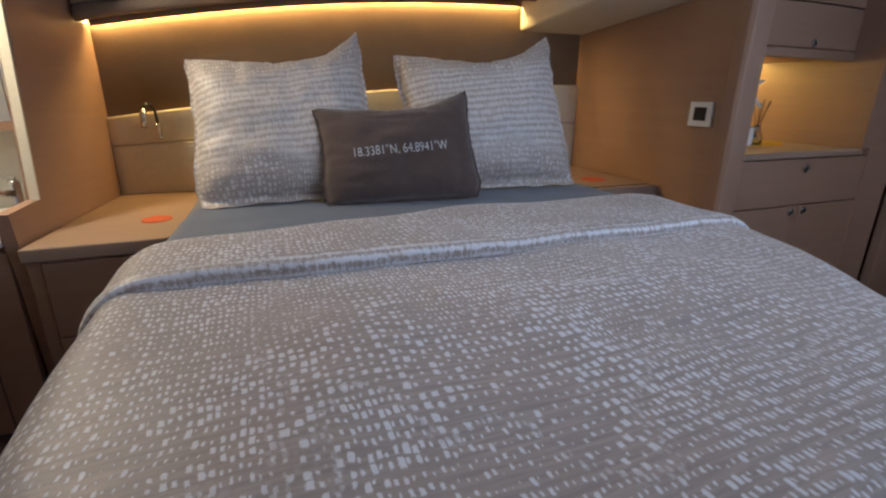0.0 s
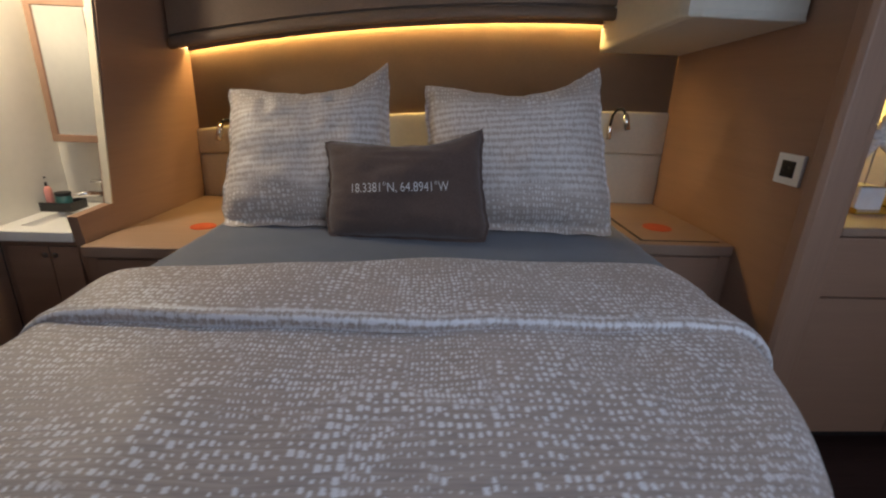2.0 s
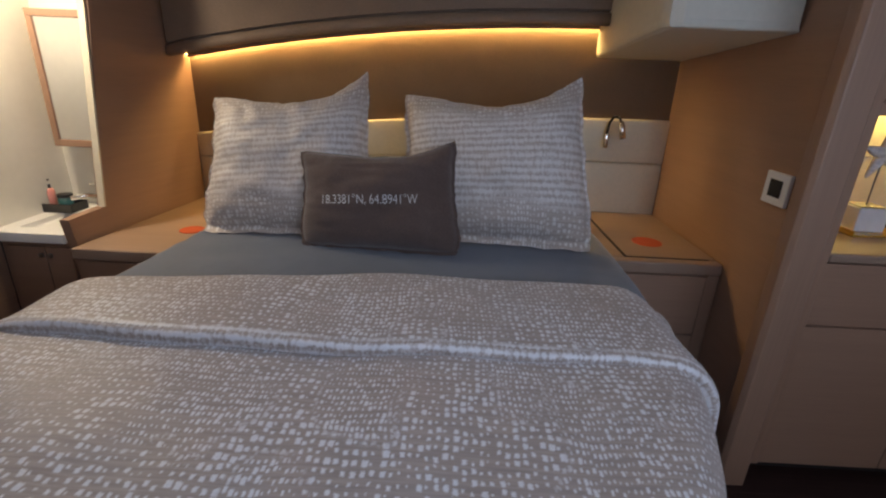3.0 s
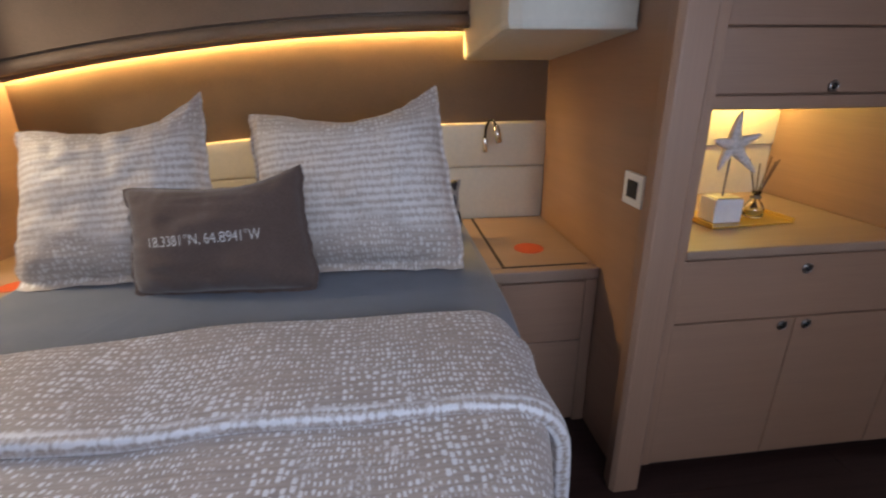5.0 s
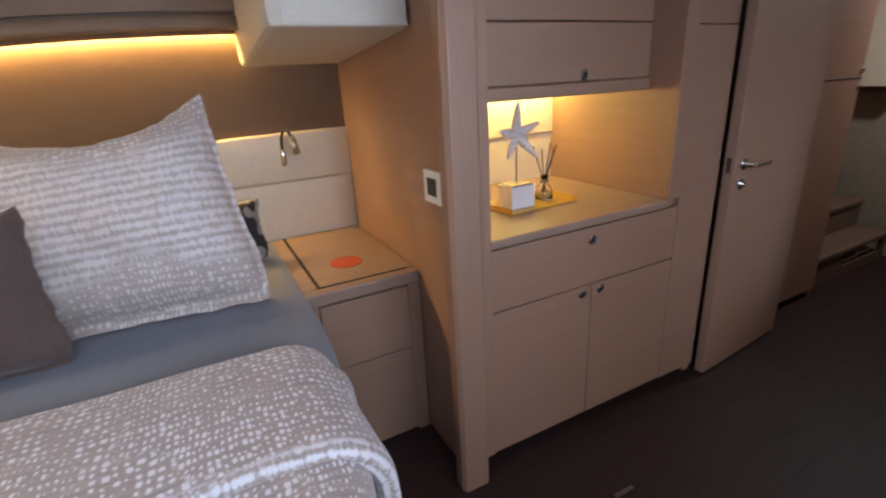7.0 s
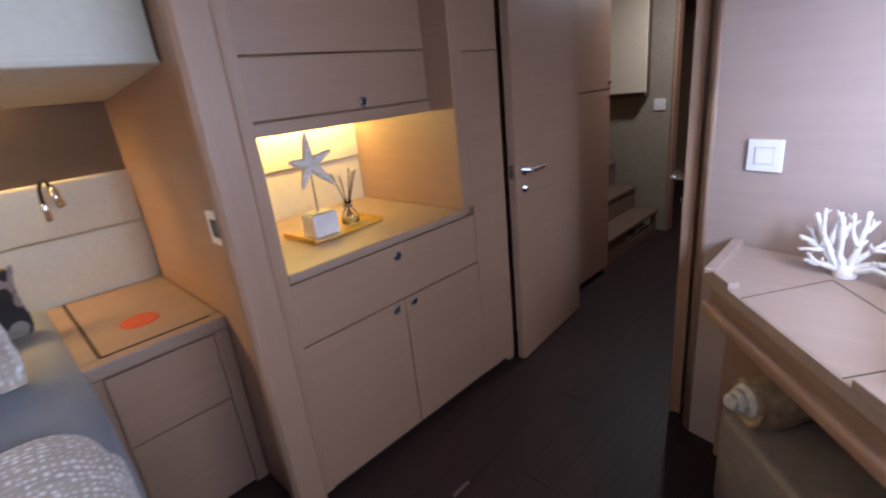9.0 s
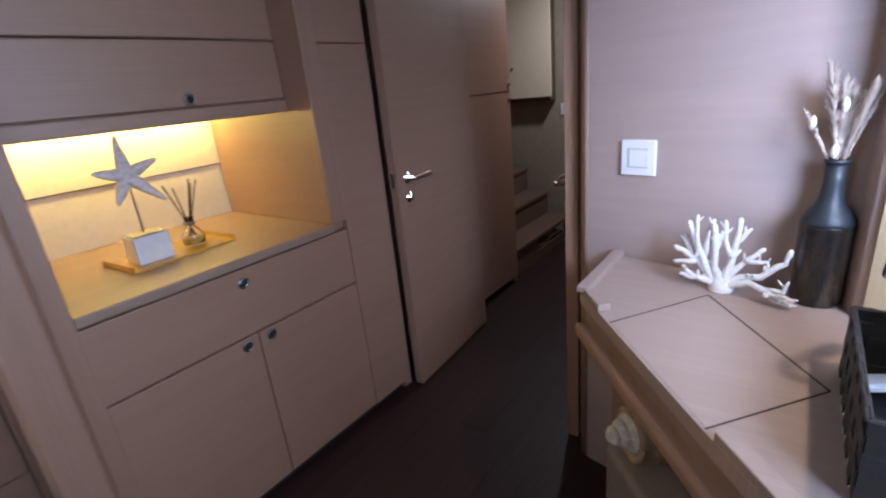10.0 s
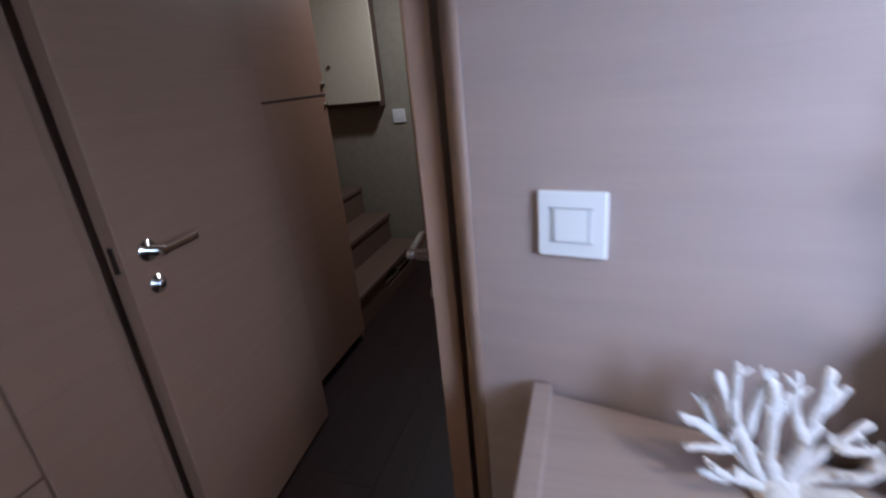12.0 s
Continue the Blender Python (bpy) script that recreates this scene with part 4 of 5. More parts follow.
part("starfish", starfish((0.285, -0.888, Z + 0.262), 0.100), star_mat, orn, smooth=True)
df = thing("reed_diffuser", (0.425, -0.87, Z + 0.007), "clear glass diffuser bottle with dark reeds", "diffuser")
part("bottle", lathe([(0, 0), (0.030, 0), (0.034, 0.004), (0.034, 0.03), (0.022, 0.052), (0.014, 0.060), (0.013, 0.085), (0.016, 0.088), (0.016, 0.092), (0.012, 0.092), (0.0105, 0.06), (0.018, 0.05), (0.030, 0.03), (0.030, 0.006), (0, 0.005)], (0.425, -0.87, Z + 0.0078), 28), clear_glass, df, smooth=True)
part("oil", lathe([(0, 0.0055), (0.0295, 0.0065), (0.0295, 0.028), (0, 0.029)], (0.425, -0.87, Z + 0.0078), 24), oil, df, "yellow oil")
part("collar", lathe([(0.0165, 0.066), (0.018, 0.068), (0.018, 0.076), (0.0165, 0.078), (0.0142, 0.078), (0.0142, 0.066)], (0.425, -0.87, Z + 0.0078), 24), steel, df)
for dx, dy, top in ((-0.045, 0.01, 0.21), (-0.030, -0.02, 0.20), (0.04, 0.015, 0.215), (0.050, -0.01, 0.21), (0.028, -0.02, 0.205)):
    part("reed", tube([(0.425 - dx * 0.35, -0.87 - dy * 0.35, Z + 0.016), (0.425 + dx, -0.87 + dy, Z + top)], 0.0022, 6), reed, df)

space(0, 0, 0)
# ---- open door into the passage ----
door = thing("door_1", (1.13, -1.085, 0), "oak door standing open against the passage lockers", "door", "", "structure")
d0, d1 = Vector((1.187, -1.055, 0)), Vector((1.82, -1.005, 0))
dm = Matrix.Translation(d0) @ Matrix.Rotation(math.atan2((d1 - d0).y, (d1 - d0).x), 4, "Z")
DL = (d1 - d0).length
leaf = part("leaf", block(0.004, DL, 0.0, 0.038, 0.012, 1.95, 0.002, m=dm), oak, door)
part("edge_strip", block(-0.002, 0.0038, -0.001, 0.039, 0.012, 1.95, 0.002, m=dm), oak_up, door, "upright-grained lipping on the door edge")


def lever(parent, m, side):
    """A lever handle with round roses at a door face; side -1 or 1 is the way it stands off."""
    f = 0.0 if side < 0 else 0.038
    r1 = lathe([(0, 0), (0.023, 0), (0.025, 0.004), (0.024, 0.008), (0.011, 0.009), (0.010, 0.052), (0, 0.052)], sides=24, m=m @ Matrix.Translation((0.062, f, 0.945)) @ pose(0, 0, 0, 90 if side < 0 else -90, 0, 0))
    h = part("handle", r1, chrome, parent, "chrome lever handle", True)
    part("lever", block(0.052, 0.168, f + side * 0.047 - 0.009, f + side * 0.047 + 0.009, 0.936, 0.954, 0.005, m=m), chrome, h)
    part("lock", lathe([(0, 0), (0.021, 0), (0.023, 0.004), (0.022, 0.008), (0.009, 0.010), (0.009, 0.018), (0, 0.018)], sides=24, m=m @ Matrix.Translation((0.062, f, 0.865)) @ pose(0, 0, 0, 90 if side < 0 else -90, 0, 0)), chrome, parent, "chrome lock rose", True)


lever(leaf, dm, -1)
lever(leaf, dm, 1)
part("latch_plate", block(-0.0035, -0.0015, 0.012, 0.028, 0.915, 0.975, 0.0005, m=dm), steel, leaf)
setting("trim_door_frame", block(1.141, 1.186, -0.985, -0.78, 0.0, CEIL, 0.002), oak_up, "oak door jamb beside the cabinet", "trim")

space(0.0, 0.06, -0.005)
ct = thing("locker_catch", (2.40, -0.957, 1.24), "two small chrome catches on the locker fronts", "catch")
part("catch", lathe([(0, 0), (0.012, 0), (0.012, 0.006), (0.008, 0.010), (0, 0.010)], sides=16, m=Matrix.Translation((2.395, -0.955, 1.255)) @ pose(0, 0, 0, 90, 0, 0)), chrome, ct)
part("catch", lathe([(0, 0), (0.010, 0), (0.010, 0.005), (0.007, 0.008), (0, 0.008)], sides=16, m=Matrix.Translation((2.395, -0.955, 1.175)) @ pose(0, 0, 0, 90, 0, 0)), chrome, ct)

space(0.035, 0.118, 0)
# second door, seen on its edge at the partition
door2 = thing("door_2", (1.17, -1.87, 0), "oak door folded back beside the partition, seen on its edge", "door", "", "structure")
e0, e1 = Vector((1.175, -1.888, 0)), Vector((1.83, -1.80, 0))
em = Matrix.Translation(e0) @ Matrix.Rotation(math.atan2((e1 - e0).y, (e1 - e0).x), 4, "Z")
leaf2 = part("leaf", block(0.004, 0.66, 0.0, 0.038, 0.012, 1.95, 0.002, m=em), oak, door2)
part("edge_strip", block(-0.002, 0.0038, -0.001, 0.039, 0.012, 1.95, 0.002, m=em), oak_up, door2, "upright-grained lipping on the door edge")
lever(leaf2, em, 1)

# ---- stairs and passage end ----
space(0.34, 0.17, 0)
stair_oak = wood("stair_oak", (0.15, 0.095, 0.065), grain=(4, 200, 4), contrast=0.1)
st = thing("stairs", (2.74, -0.9, 0), "oak companionway steps with an open shoe cubby", "stairs")
for k in range(5):
    y0, z1 = -1.01 + 0.18 * k, 0.195 + 0.19 * k
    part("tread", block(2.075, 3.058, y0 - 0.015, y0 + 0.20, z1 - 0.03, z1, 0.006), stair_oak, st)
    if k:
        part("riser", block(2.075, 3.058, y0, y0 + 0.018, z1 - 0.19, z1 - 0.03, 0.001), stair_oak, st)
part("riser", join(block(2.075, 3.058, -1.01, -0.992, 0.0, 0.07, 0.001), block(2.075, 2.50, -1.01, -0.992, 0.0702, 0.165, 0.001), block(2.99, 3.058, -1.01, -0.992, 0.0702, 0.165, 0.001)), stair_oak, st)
# cubby back coloured near black to stand for the shade inside
part("cubby_back", block(2.08, 3.055, -0.84, -0.835, 0, 0.16, 0), seam_and_recess_dark, st)
setting("wall_stair_side", block(2.062, 2.0745, -1.05, 0.03, 0, CEIL, 0), oak, "oak side wall of the companionway", "wall")


def shoe(x, y, mat):
    t = thing("shoe", (x, y, 0.07), "dark low shoe pushed into the stair cubby", "shoe", "shoes on the stairs")
    secs = []
    for f, w, h in ((0, 0.018, 0.05), (0.15, 0.032, 0.065), (0.4, 0.036, 0.055), (0.7, 0.042, 0.04), (0.92, 0.036, 0.03), (1, 0.015, 0.018)):
        secs.append([(x + f * 0.24, y + w * math.cos(a), 0.072 + h * 0.5 + h * 0.5 * math.sin(a)) for a in [2 * math.pi * k / 10 for k in range(10)]])
    part("upper", loft(secs), mat, t, smooth=True)
    part("sole", block(x - 0.004, x + 0.245, y - 0.04, y + 0.04, 0.0705, 0.080, 0.003), white_plastic, t)


# cubby floor likewise carries the recess's shade in its colour
setting("floor_cubby", block(2.50, 2.99, -0.99, -0.84, 0.0, 0.0702, 0), seam_and_recess_dark, "bottom of the stair cubby, its shade painted near black", "floor")
shoe(2.53, -0.945, black_plastic)
shoe(2.72, -0.935, grey_leather)

space(0.42, 0.29, -0.01)
cu = thing("wall_cabinet", (2.93, -0.85, 1.13), "cream wall cabinet hung above the stairs", "cabinet")
part("door", block(2.90, 2.918, -1.035, -0.35, 1.135, 1.90, 0.003), cream, cu)
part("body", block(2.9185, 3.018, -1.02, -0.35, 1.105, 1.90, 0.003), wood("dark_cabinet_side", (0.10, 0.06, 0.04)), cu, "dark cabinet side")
part("knob", lathe([(0, 0), (0.012, 0), (0.012, 0.008), (0.006, 0.012), (0, 0.012)], sides=16, m=Matrix.Translation((2.90, -0.72, 1.36)) @ pose(0, 0, 0, 0, -90, 0)), chrome, cu)


def switch(name, center, m, size, label):
    t = thing(name, center, label, "switch")
    s = size / 2
    part("plate", block(-s, s, -0.010, -0.0005, -s, s, 0.003, 3, m=m), white_plastic, t)
    part("recess", join(block(-s * 0.62, s * 0.62, -0.0122, -0.0102, s * 0.50, s * 0.54, 0, m=m), block(-s * 0.62, s * 0.62, -0.0122, -0.0102, -s * 0.54, -s * 0.50, 0, m=m),
                        block(-s * 0.54, -s * 0.50, -0.0122, -0.0102, -s * 0.5, s * 0.5, 0, m=m), block(s * 0.50, s * 0.54, -0.0122, -0.0102, -s * 0.5, s * 0.5, 0, m=m)), plain("grey_groove", (0.5, 0.5, 0.5), 0.5), t)
    part("rocker", block(-s * 0.49, s * 0.49, -0.0128, -0.0103, -s * 0.49, s * 0.49, 0.002, m=m), white_plastic, t)


space(0.39, 0.29, -0.015)
sm = Matrix.Translation((3.0595, -1.10, 1.035)) @ pose(0, 0, 0, 0, 0, -90)
switch("wall_switch", (3.059, -1.10, 1.035), sm, 0.085, "white switch on the olive passage wall")
space(0, 0.078, 0.033)
sq = P0 + pd * 0.176
sw_m = Matrix.Translation((sq.x, sq.y, 1.02)) @ Matrix.Rotation(math.atan2(pd.y, pd.x), 4, "Z")
switch("wall_switch", (sq.x, sq.y, 1.02), sw_m, 0.090, "white light switch on the pale partition")
space(0.46, 0.2, 0)
fb = thing("far_bed", (4.3, -1.6, 0), "made bed with a pale cover in the far cabin", "bed")
part("base", block(3.75, 4.9, -2.6, -1.1, 0.0, 0.55, 0.02), oak, fb)
part("cover", block(3.70, 4.92, -2.62, -1.06, 0.55, 0.78, 0.06, 4), plain("pale_far_cover", (0.6, 0.6, 0.6), 0.9), fb)

# ---- desk ----
space(0, 0.076, 0.062)
desk = thing("desk", (0.75, -2.3, 0.7), "built-in oak corner desk with a hinged lid", "desk")
fr0, fr1 = Vector((0.822, -2.010)), Vector((0.362, -2.412))
fd = (fr1 - fr0).normalized()
fn = Vector((-fd.y, fd.x))
if fn.x < 0:
    fn = -fn
wall_pt = lambda k: (P0 + pd * k).xy + Vector((-0.003, 0))
outline = [fr0, Vector((0.845, -1.992)), Vector((1.118, -1.992)), Vector((1.0, -2.478)), Vector((0.938, -2.489)), Vector((0.919, -2.505)), Vector((0.919, SOUTH - 0.074)), Vector((0.362, SOUTH - 0.074)), fr1]
S1, S2, S3, S4 = Vector((0.724, -2.102)), Vector((0.936, -2.249)), Vector((0.655, -2.454)), Vector((0.481, -2.314))
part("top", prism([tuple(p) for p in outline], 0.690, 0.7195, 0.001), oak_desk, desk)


def strip(a, b, w, z0, z1, bev=0.0):
    d = (b - a).normalized()
    nn = Vector((-d.y, d.x)) * w / 2
    return prism([tuple(a - nn), tuple(b - nn), tuple(b + nn), tuple(a + nn)], z0, z1, bev)


def toward(a, b, k):
    return a + (b - a) * k


mid = (S1 + S2 + S3 + S4) / 4
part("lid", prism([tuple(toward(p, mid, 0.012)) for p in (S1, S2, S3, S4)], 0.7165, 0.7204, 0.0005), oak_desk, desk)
part("lid_gap", join(strip(S1, S2, 0.0025, 0.7175, 0.7203), strip(S2, S3, 0.0045, 0.7175, 0.7204), strip(S3, S4, 0.0025, 0.7175, 0.7203)), seam_and_recess_dark, desk, "dark joint round the lid")
part("fiddle_rail", strip(Vector((0.835, -2.003)), Vector((1.112, -2.003)), 0.028, 0.7196, 0.737, 0.002), oak_desk, desk, "raised rim beside the partition")
part("fiddle_rail", strip(fr0 + fn * 0.0142, fr0 + fd * 0.085 + fn * 0.0142, 0.028, 0.7196, 0.737, 0.002), oak_desk, desk, "raised rim at the front corner")
part("fiddle_rail", strip(fr1 - fd * 0.13 + fn * 0.0142, fr1 + fn * 0.0142, 0.028, 0.7196, 0.737, 0.002), oak_desk, desk, "raised rim at the front corner")
part("apron", strip(fr0 + fn * 0.018, fr1 + fn * 0.018, 0.030, 0.650, 0.6898, 0.002), wood("apron_oak", (0.25, 0.165, 0.115)), desk)
part("edge_moulding", strip(fr0 + fn * -0.004, fr1 + fn * -0.004, 0.040, 0.622, 0.656, 0.010), oak, desk, "rounded front moulding")
part("side_rail", strip(fr1 + Vector((0.012, 0)), Vector((0.374, SOUTH + 0.01)), 0.03, 0.622, 0.6898, 0.006), oak, desk)
space(0, 0.076, 0)
setting("wall_under_desk", prism([(1.072, -2.005), (1.100, -2.005), (0.99, -2.47), (0.96, -2.47)], 0, 0.751, 0.002), oak, "oak panel under the desk", "wall")

space(0.12, 0.085, 0)
ot = thing("ottoman", (0.65, -2.28, 0), "low grey-brown leather seat pushed under the desk", "ottoman")
pts = [(0.862, -2.062), (0.70, -2.078), (0.40, -2.365), (0.58, -2.60), (0.80, -2.48)]
bm = prism(pts, 0.05, 0.378, 0.022, 4)
part("seat", bm, grey_leather, ot, smooth=True)
part("foot", prism([(0.80, -2.12), (0.70, -2.13), (0.47, -2.36), (0.60, -2.54), (0.77, -2.45)], 0.0, 0.051), seam_and_recess_dark, ot)


def conch():
    t = thing("seashell", (0.74, -2.15, 0.379), "large conch shell with a chalky spire and tan body", "seashell")
    m = Matrix.Translation((0.664, -2.093, 0.438)) @ Vector((0.68, -0.62, -0.03)).to_track_quat("Z", "Y").to_matrix().to_4x4() @ Matrix.Scale(1.1, 4)
    prof = []
    for k in range(40):
        f = k / 39
        prof.append((0.009 + 0.038 * f + 0.0055 * abs(math.sin(f * 11.0)), 0.068 * f))
    part("spire", lathe([(0, -0.002)] + prof + [(0, 0.072)], sides=30, m=m), shell_white, t, "chalky ridged spire", True)
    rings = []
    for k in range(26):
        f = k / 25
        r = 0.052 + 0.016 * math.sin(min(1, f * 1.5) * math.pi * 0.62) - 0.045 * max(0, f - 0.45) ** 1.3
        ring = []
        for j in range(36):
            a = 2 * math.pi * j / 36
            knobbly = 0.0022 * math.sin(f * 62 + a) + 0.0016 * math.sin(a * 17)
            flare = 0.026 * math.exp(-((a - 4.4) / 0.6) ** 2) * math.exp(-((f - 0.15) / 0.3) ** 2)
            rr = r + knobbly + flare
            ring.append(m @ Vector((rr * math.cos(a), rr * math.sin(a), 0.050 + 0.20 * f)))
        rings.append(ring)
    part("body_whorl", loft(rings), shell_tan, t, "ribbed tan body", True)
    lip = tube([m @ Vector((0.058 * math.cos(a), 0.058 * math.sin(a), 0.052)) for a in [3.2 + 0.22 * k for k in range(12)]], [0.004 + 0.006 * math.sin(math.pi * k / 11) for k in range(12)], 8)
    part("lip", lip, shell_tan, t, "flared lip", True)


conch()


space(0, 0.076, 0.062)


def coral(base):
    t = thing("coral_ornament", base, "white branching coral piece standing on the desk", "coral")
    rnd = random.Random(11)
    b = Vector(base)
    k = 0.00089
    # each limb: depth at its tip, thickness, then steps out along the fan and up
    limbs = (
        (0.00, 11, ((0, 8), (30, 38), (55, 84), (80, 142))), (0.01, 7, ((42, 70), (38, 112), (26, 152))), (-0.01, 6.5, ((57, 90), (64, 124), (62, 160))),
        (0.01, 9.5, ((0, 8), (50, 55), (85, 74), (114, 84))), (0.02, 6, ((72, 66), (86, 92), (92, 110))), (-0.01, 6, ((60, 60), (90, 58), (108, 56))),
        (-0.02, 9, ((0, 10), (45, 26), (72, 27), (92, 32))), (-0.025, 6, ((58, 27), (76, 40), (88, 50))),
        (-0.01, 10, ((2, 8), (17, 52), (22, 106), (25, 140))), (0.0, 6, ((21, 90), (10, 112), (8, 130))),
        (0.01, 10, ((0, 8), (-15, 60), (-24, 110), (-27, 156))), (0.02, 6, ((-25, 108), (-42, 128), (-48, 136))), (0.0, 6.5, ((-17, 74), (0, 112), (4, 150))),
        (0.02, 8.5, ((0, 10), (-30, 52), (-55, 76), (-78, 96))), (0.0, 6, ((-48, 70), (-66, 72), (-80, 70))),
        (0.00, 9, ((0, 10), (-40, 36), (-80, 40), (-105, 62), (-124, 74), (-130, 102))), (0.01, 5.5, ((-88, 46), (-92, 62), (-88, 74))),
        (-0.05, 8.5, ((0, 9), (-60, 34), (-96, 24), (-120, 13), (-142, 10))), (-0.03, 6, ((-96, 24), (-128, 26), (-134, 48))), (-0.06, 5.5, ((-104, 20), (-130, 28), (-146, 24))),
    )
    for depth, r, steps in limbs:
        pts, rr, n = [], [], len(steps) - 1
        for i in range(n * 3 + 1):
            j, f = min(i // 3, n - 1), i / 3 - min(i // 3, n - 1)
            u = steps[j][0] + (steps[j + 1][0] - steps[j][0]) * f
            z = steps[j][1] + (steps[j + 1][1] - steps[j][1]) * f
            g = abs(u) / 140
            jig = 0.0014 if i else 0.0
            pts.append(b + Vector((depth * g + rnd.uniform(-jig, jig), u * k + rnd.uniform(-jig, jig), z * k * 1.2 + rnd.uniform(-jig, jig))))
            rr.append(r * 1.02 * k * (1 - 0.40 * i / (n * 3)) * rnd.uniform(0.86, 1.14))
        pts.append(pts[-1] + (pts[-1] - pts[-2]).normalized() * rr[-1] * 0.7)
        rr.append(rr[-1] * 0.4)
        limb = [tube(pts, rr, 9)]
        for i in range(3, n * 3):
            if rnd.random() < 0.42:
                d = (pts[i + 1] - pts[i - 1]).normalized()
                out = (Vector((rnd.uniform(-0.5, 0.5), rnd.choice((-1, 1)) * rnd.uniform(0.6, 1.0), rnd.uniform(0.0, 0.7))) + d * 0.6).normalized()
                size = rnd.uniform(0.011, 0.020)
                limb.append(tube([pts[i], pts[i] + out * size * 0.5, pts[i] + out * size + d * 0.003], [rr[i] * 0.7, rr[i] * 0.55, rr[i] * 0.35], 7))
        part("branch", join(*limb), coral_mat, t, smooth=True)
    part("foot", lathe([(0, 0), (0.024, 0), (0.026, 0.006), (0.021, 0.018), (0.015, 0.030), (0, 0.034)], b, 16), coral_mat, t, smooth=True)


coral((0.972, -2.268, 0.7202))

va = thing("vase", (0.945, -2.432, 0.72), "dark bronze bottle vase with a slim neck", "vase")
VX, VY = 0.990, -2.433
part("body", lathe([(0, 0), (0.038, 0), (0.0405, 0.004), (0.042, 0.02), (0.0435, 0.150), (0.0445, 0.166), (0.0438, 0.1685), (0.0, 0.1686)], (VX, VY, 0.7203), 40), bronze, va, "dark brown glazed body", True)
part("shoulder", lathe([(0.0, 0.1688), (0.0436, 0.1688), (0.0438, 0.172), (0.0425, 0.177), (0.036, 0.190), (0.025, 0.205), (0.0195, 0.222), (0.0175, 0.25), (0.0172, 0.284), (0.0150, 0.284), (0.014, 0.25), (0, 0.24)], (VX, VY, 0.7203), 40), slate_glaze, va, "slate shoulder and neck", True)


part("rim", lathe([(0.0152, 0.2845), (0.0195, 0.2845), (0.0212, 0.288), (0.0205, 0.2925), (0.016, 0.293), (0.0148, 0.289)], (VX, VY, 0.7203), 32), slate_glaze, va, "thick rolled rim", True)


def plume_stem(rnd, base, tip, width, count):
    stem = tube([base, toward(Vector(base), Vector(tip), 0.5) + Vector((0.004, 0.003, 0)), tip], [0.0016, 0.0013, 0.0006], 5)
    bm = bmesh.new()
    a, b = Vector(base), Vector(tip)
    d = (b - a).normalized()
    for k in range(count):
        f = rnd.uniform(0.14, 1.0)
        p = a.lerp(b, f)
        ang = rnd.uniform(0, 6.283)
        out = Vector((math.cos(ang), math.sin(ang), 0))
        w = width * math.sin(math.pi * min(1, 0.12 + 0.88 * (1.02 - f) / 0.72)) * rnd.uniform(0.3, 1.3) * (1 + 0.35 * math.sin(f * 31 + ang))
        tip2 = p + out * w + d * rnd.uniform(0.004, 0.032) + Vector((0, 0, rnd.uniform(-0.006, 0.002)))
        side = out.cross(d).normalized() * rnd.uniform(0.0008, 0.0020)
        v = [bm.verts.new(p - side * 0.5), bm.verts.new((p + tip2) / 2 - side), bm.verts.new(tip2), bm.verts.new((p + tip2) / 2 + side), ]
        bm.faces.new(v)
    return join(stem, bm)


bq = thing("dried_grass", (VX, VY, 1.0), "dried cream pampas plumes standing in the vase", "dried grass")
rnd = random.Random(4)
for tip, w, cnt in (((VX - 0.01, VY + 0.030, 1.168), 0.017, 800), ((VX + 0.0, VY + 0.008, 1.142), 0.019, 900), ((VX - 0.014, VY - 0.030, 1.135), 0.015, 1300), ((VX - 0.03, VY + 0.052, 1.092), 0.007, 110), ((VX + 0.01, VY - 0.008, 1.120), 0.020, 900), ((VX - 0.012, VY - 0.047, 1.142), 0.004, 160)):
    part("plume", plume_stem(rnd, (VX + rnd.uniform(-0.006, 0.006), VY + rnd.uniform(-0.006, 0.006), 0.97), tip, w, cnt), plume, bq)
for dy, dz in ((0.008, 1.03), (0.047, 1.082), (0.004, 1.112)):
    part("seed_head", lathe([(0, -0.014), (0.0045, -0.009), (0.0062, 0), (0.0045, 0.009), (0, 0.014)], (VX - 0.022, VY + dy, dz), 12), coral_mat, bq, "pale bunny-tail seed head", True)

# woven basket with a remote control
bk = thing("basket", (0.58, -2.56, 0.72), "black woven strap basket with handle openings", "basket")
BX0, BX1, BY0, BY1, BZ0, BZ1 = 0.43, 0.722, -2.595, -2.468, 0.7203, 0.835
part("bottom", block(BX0 + 0.004, BX1 - 0.004, BY0 + 0.004, BY1 - 0.004, BZ0, BZ0 + 0.004, 0), black_strap, bk)


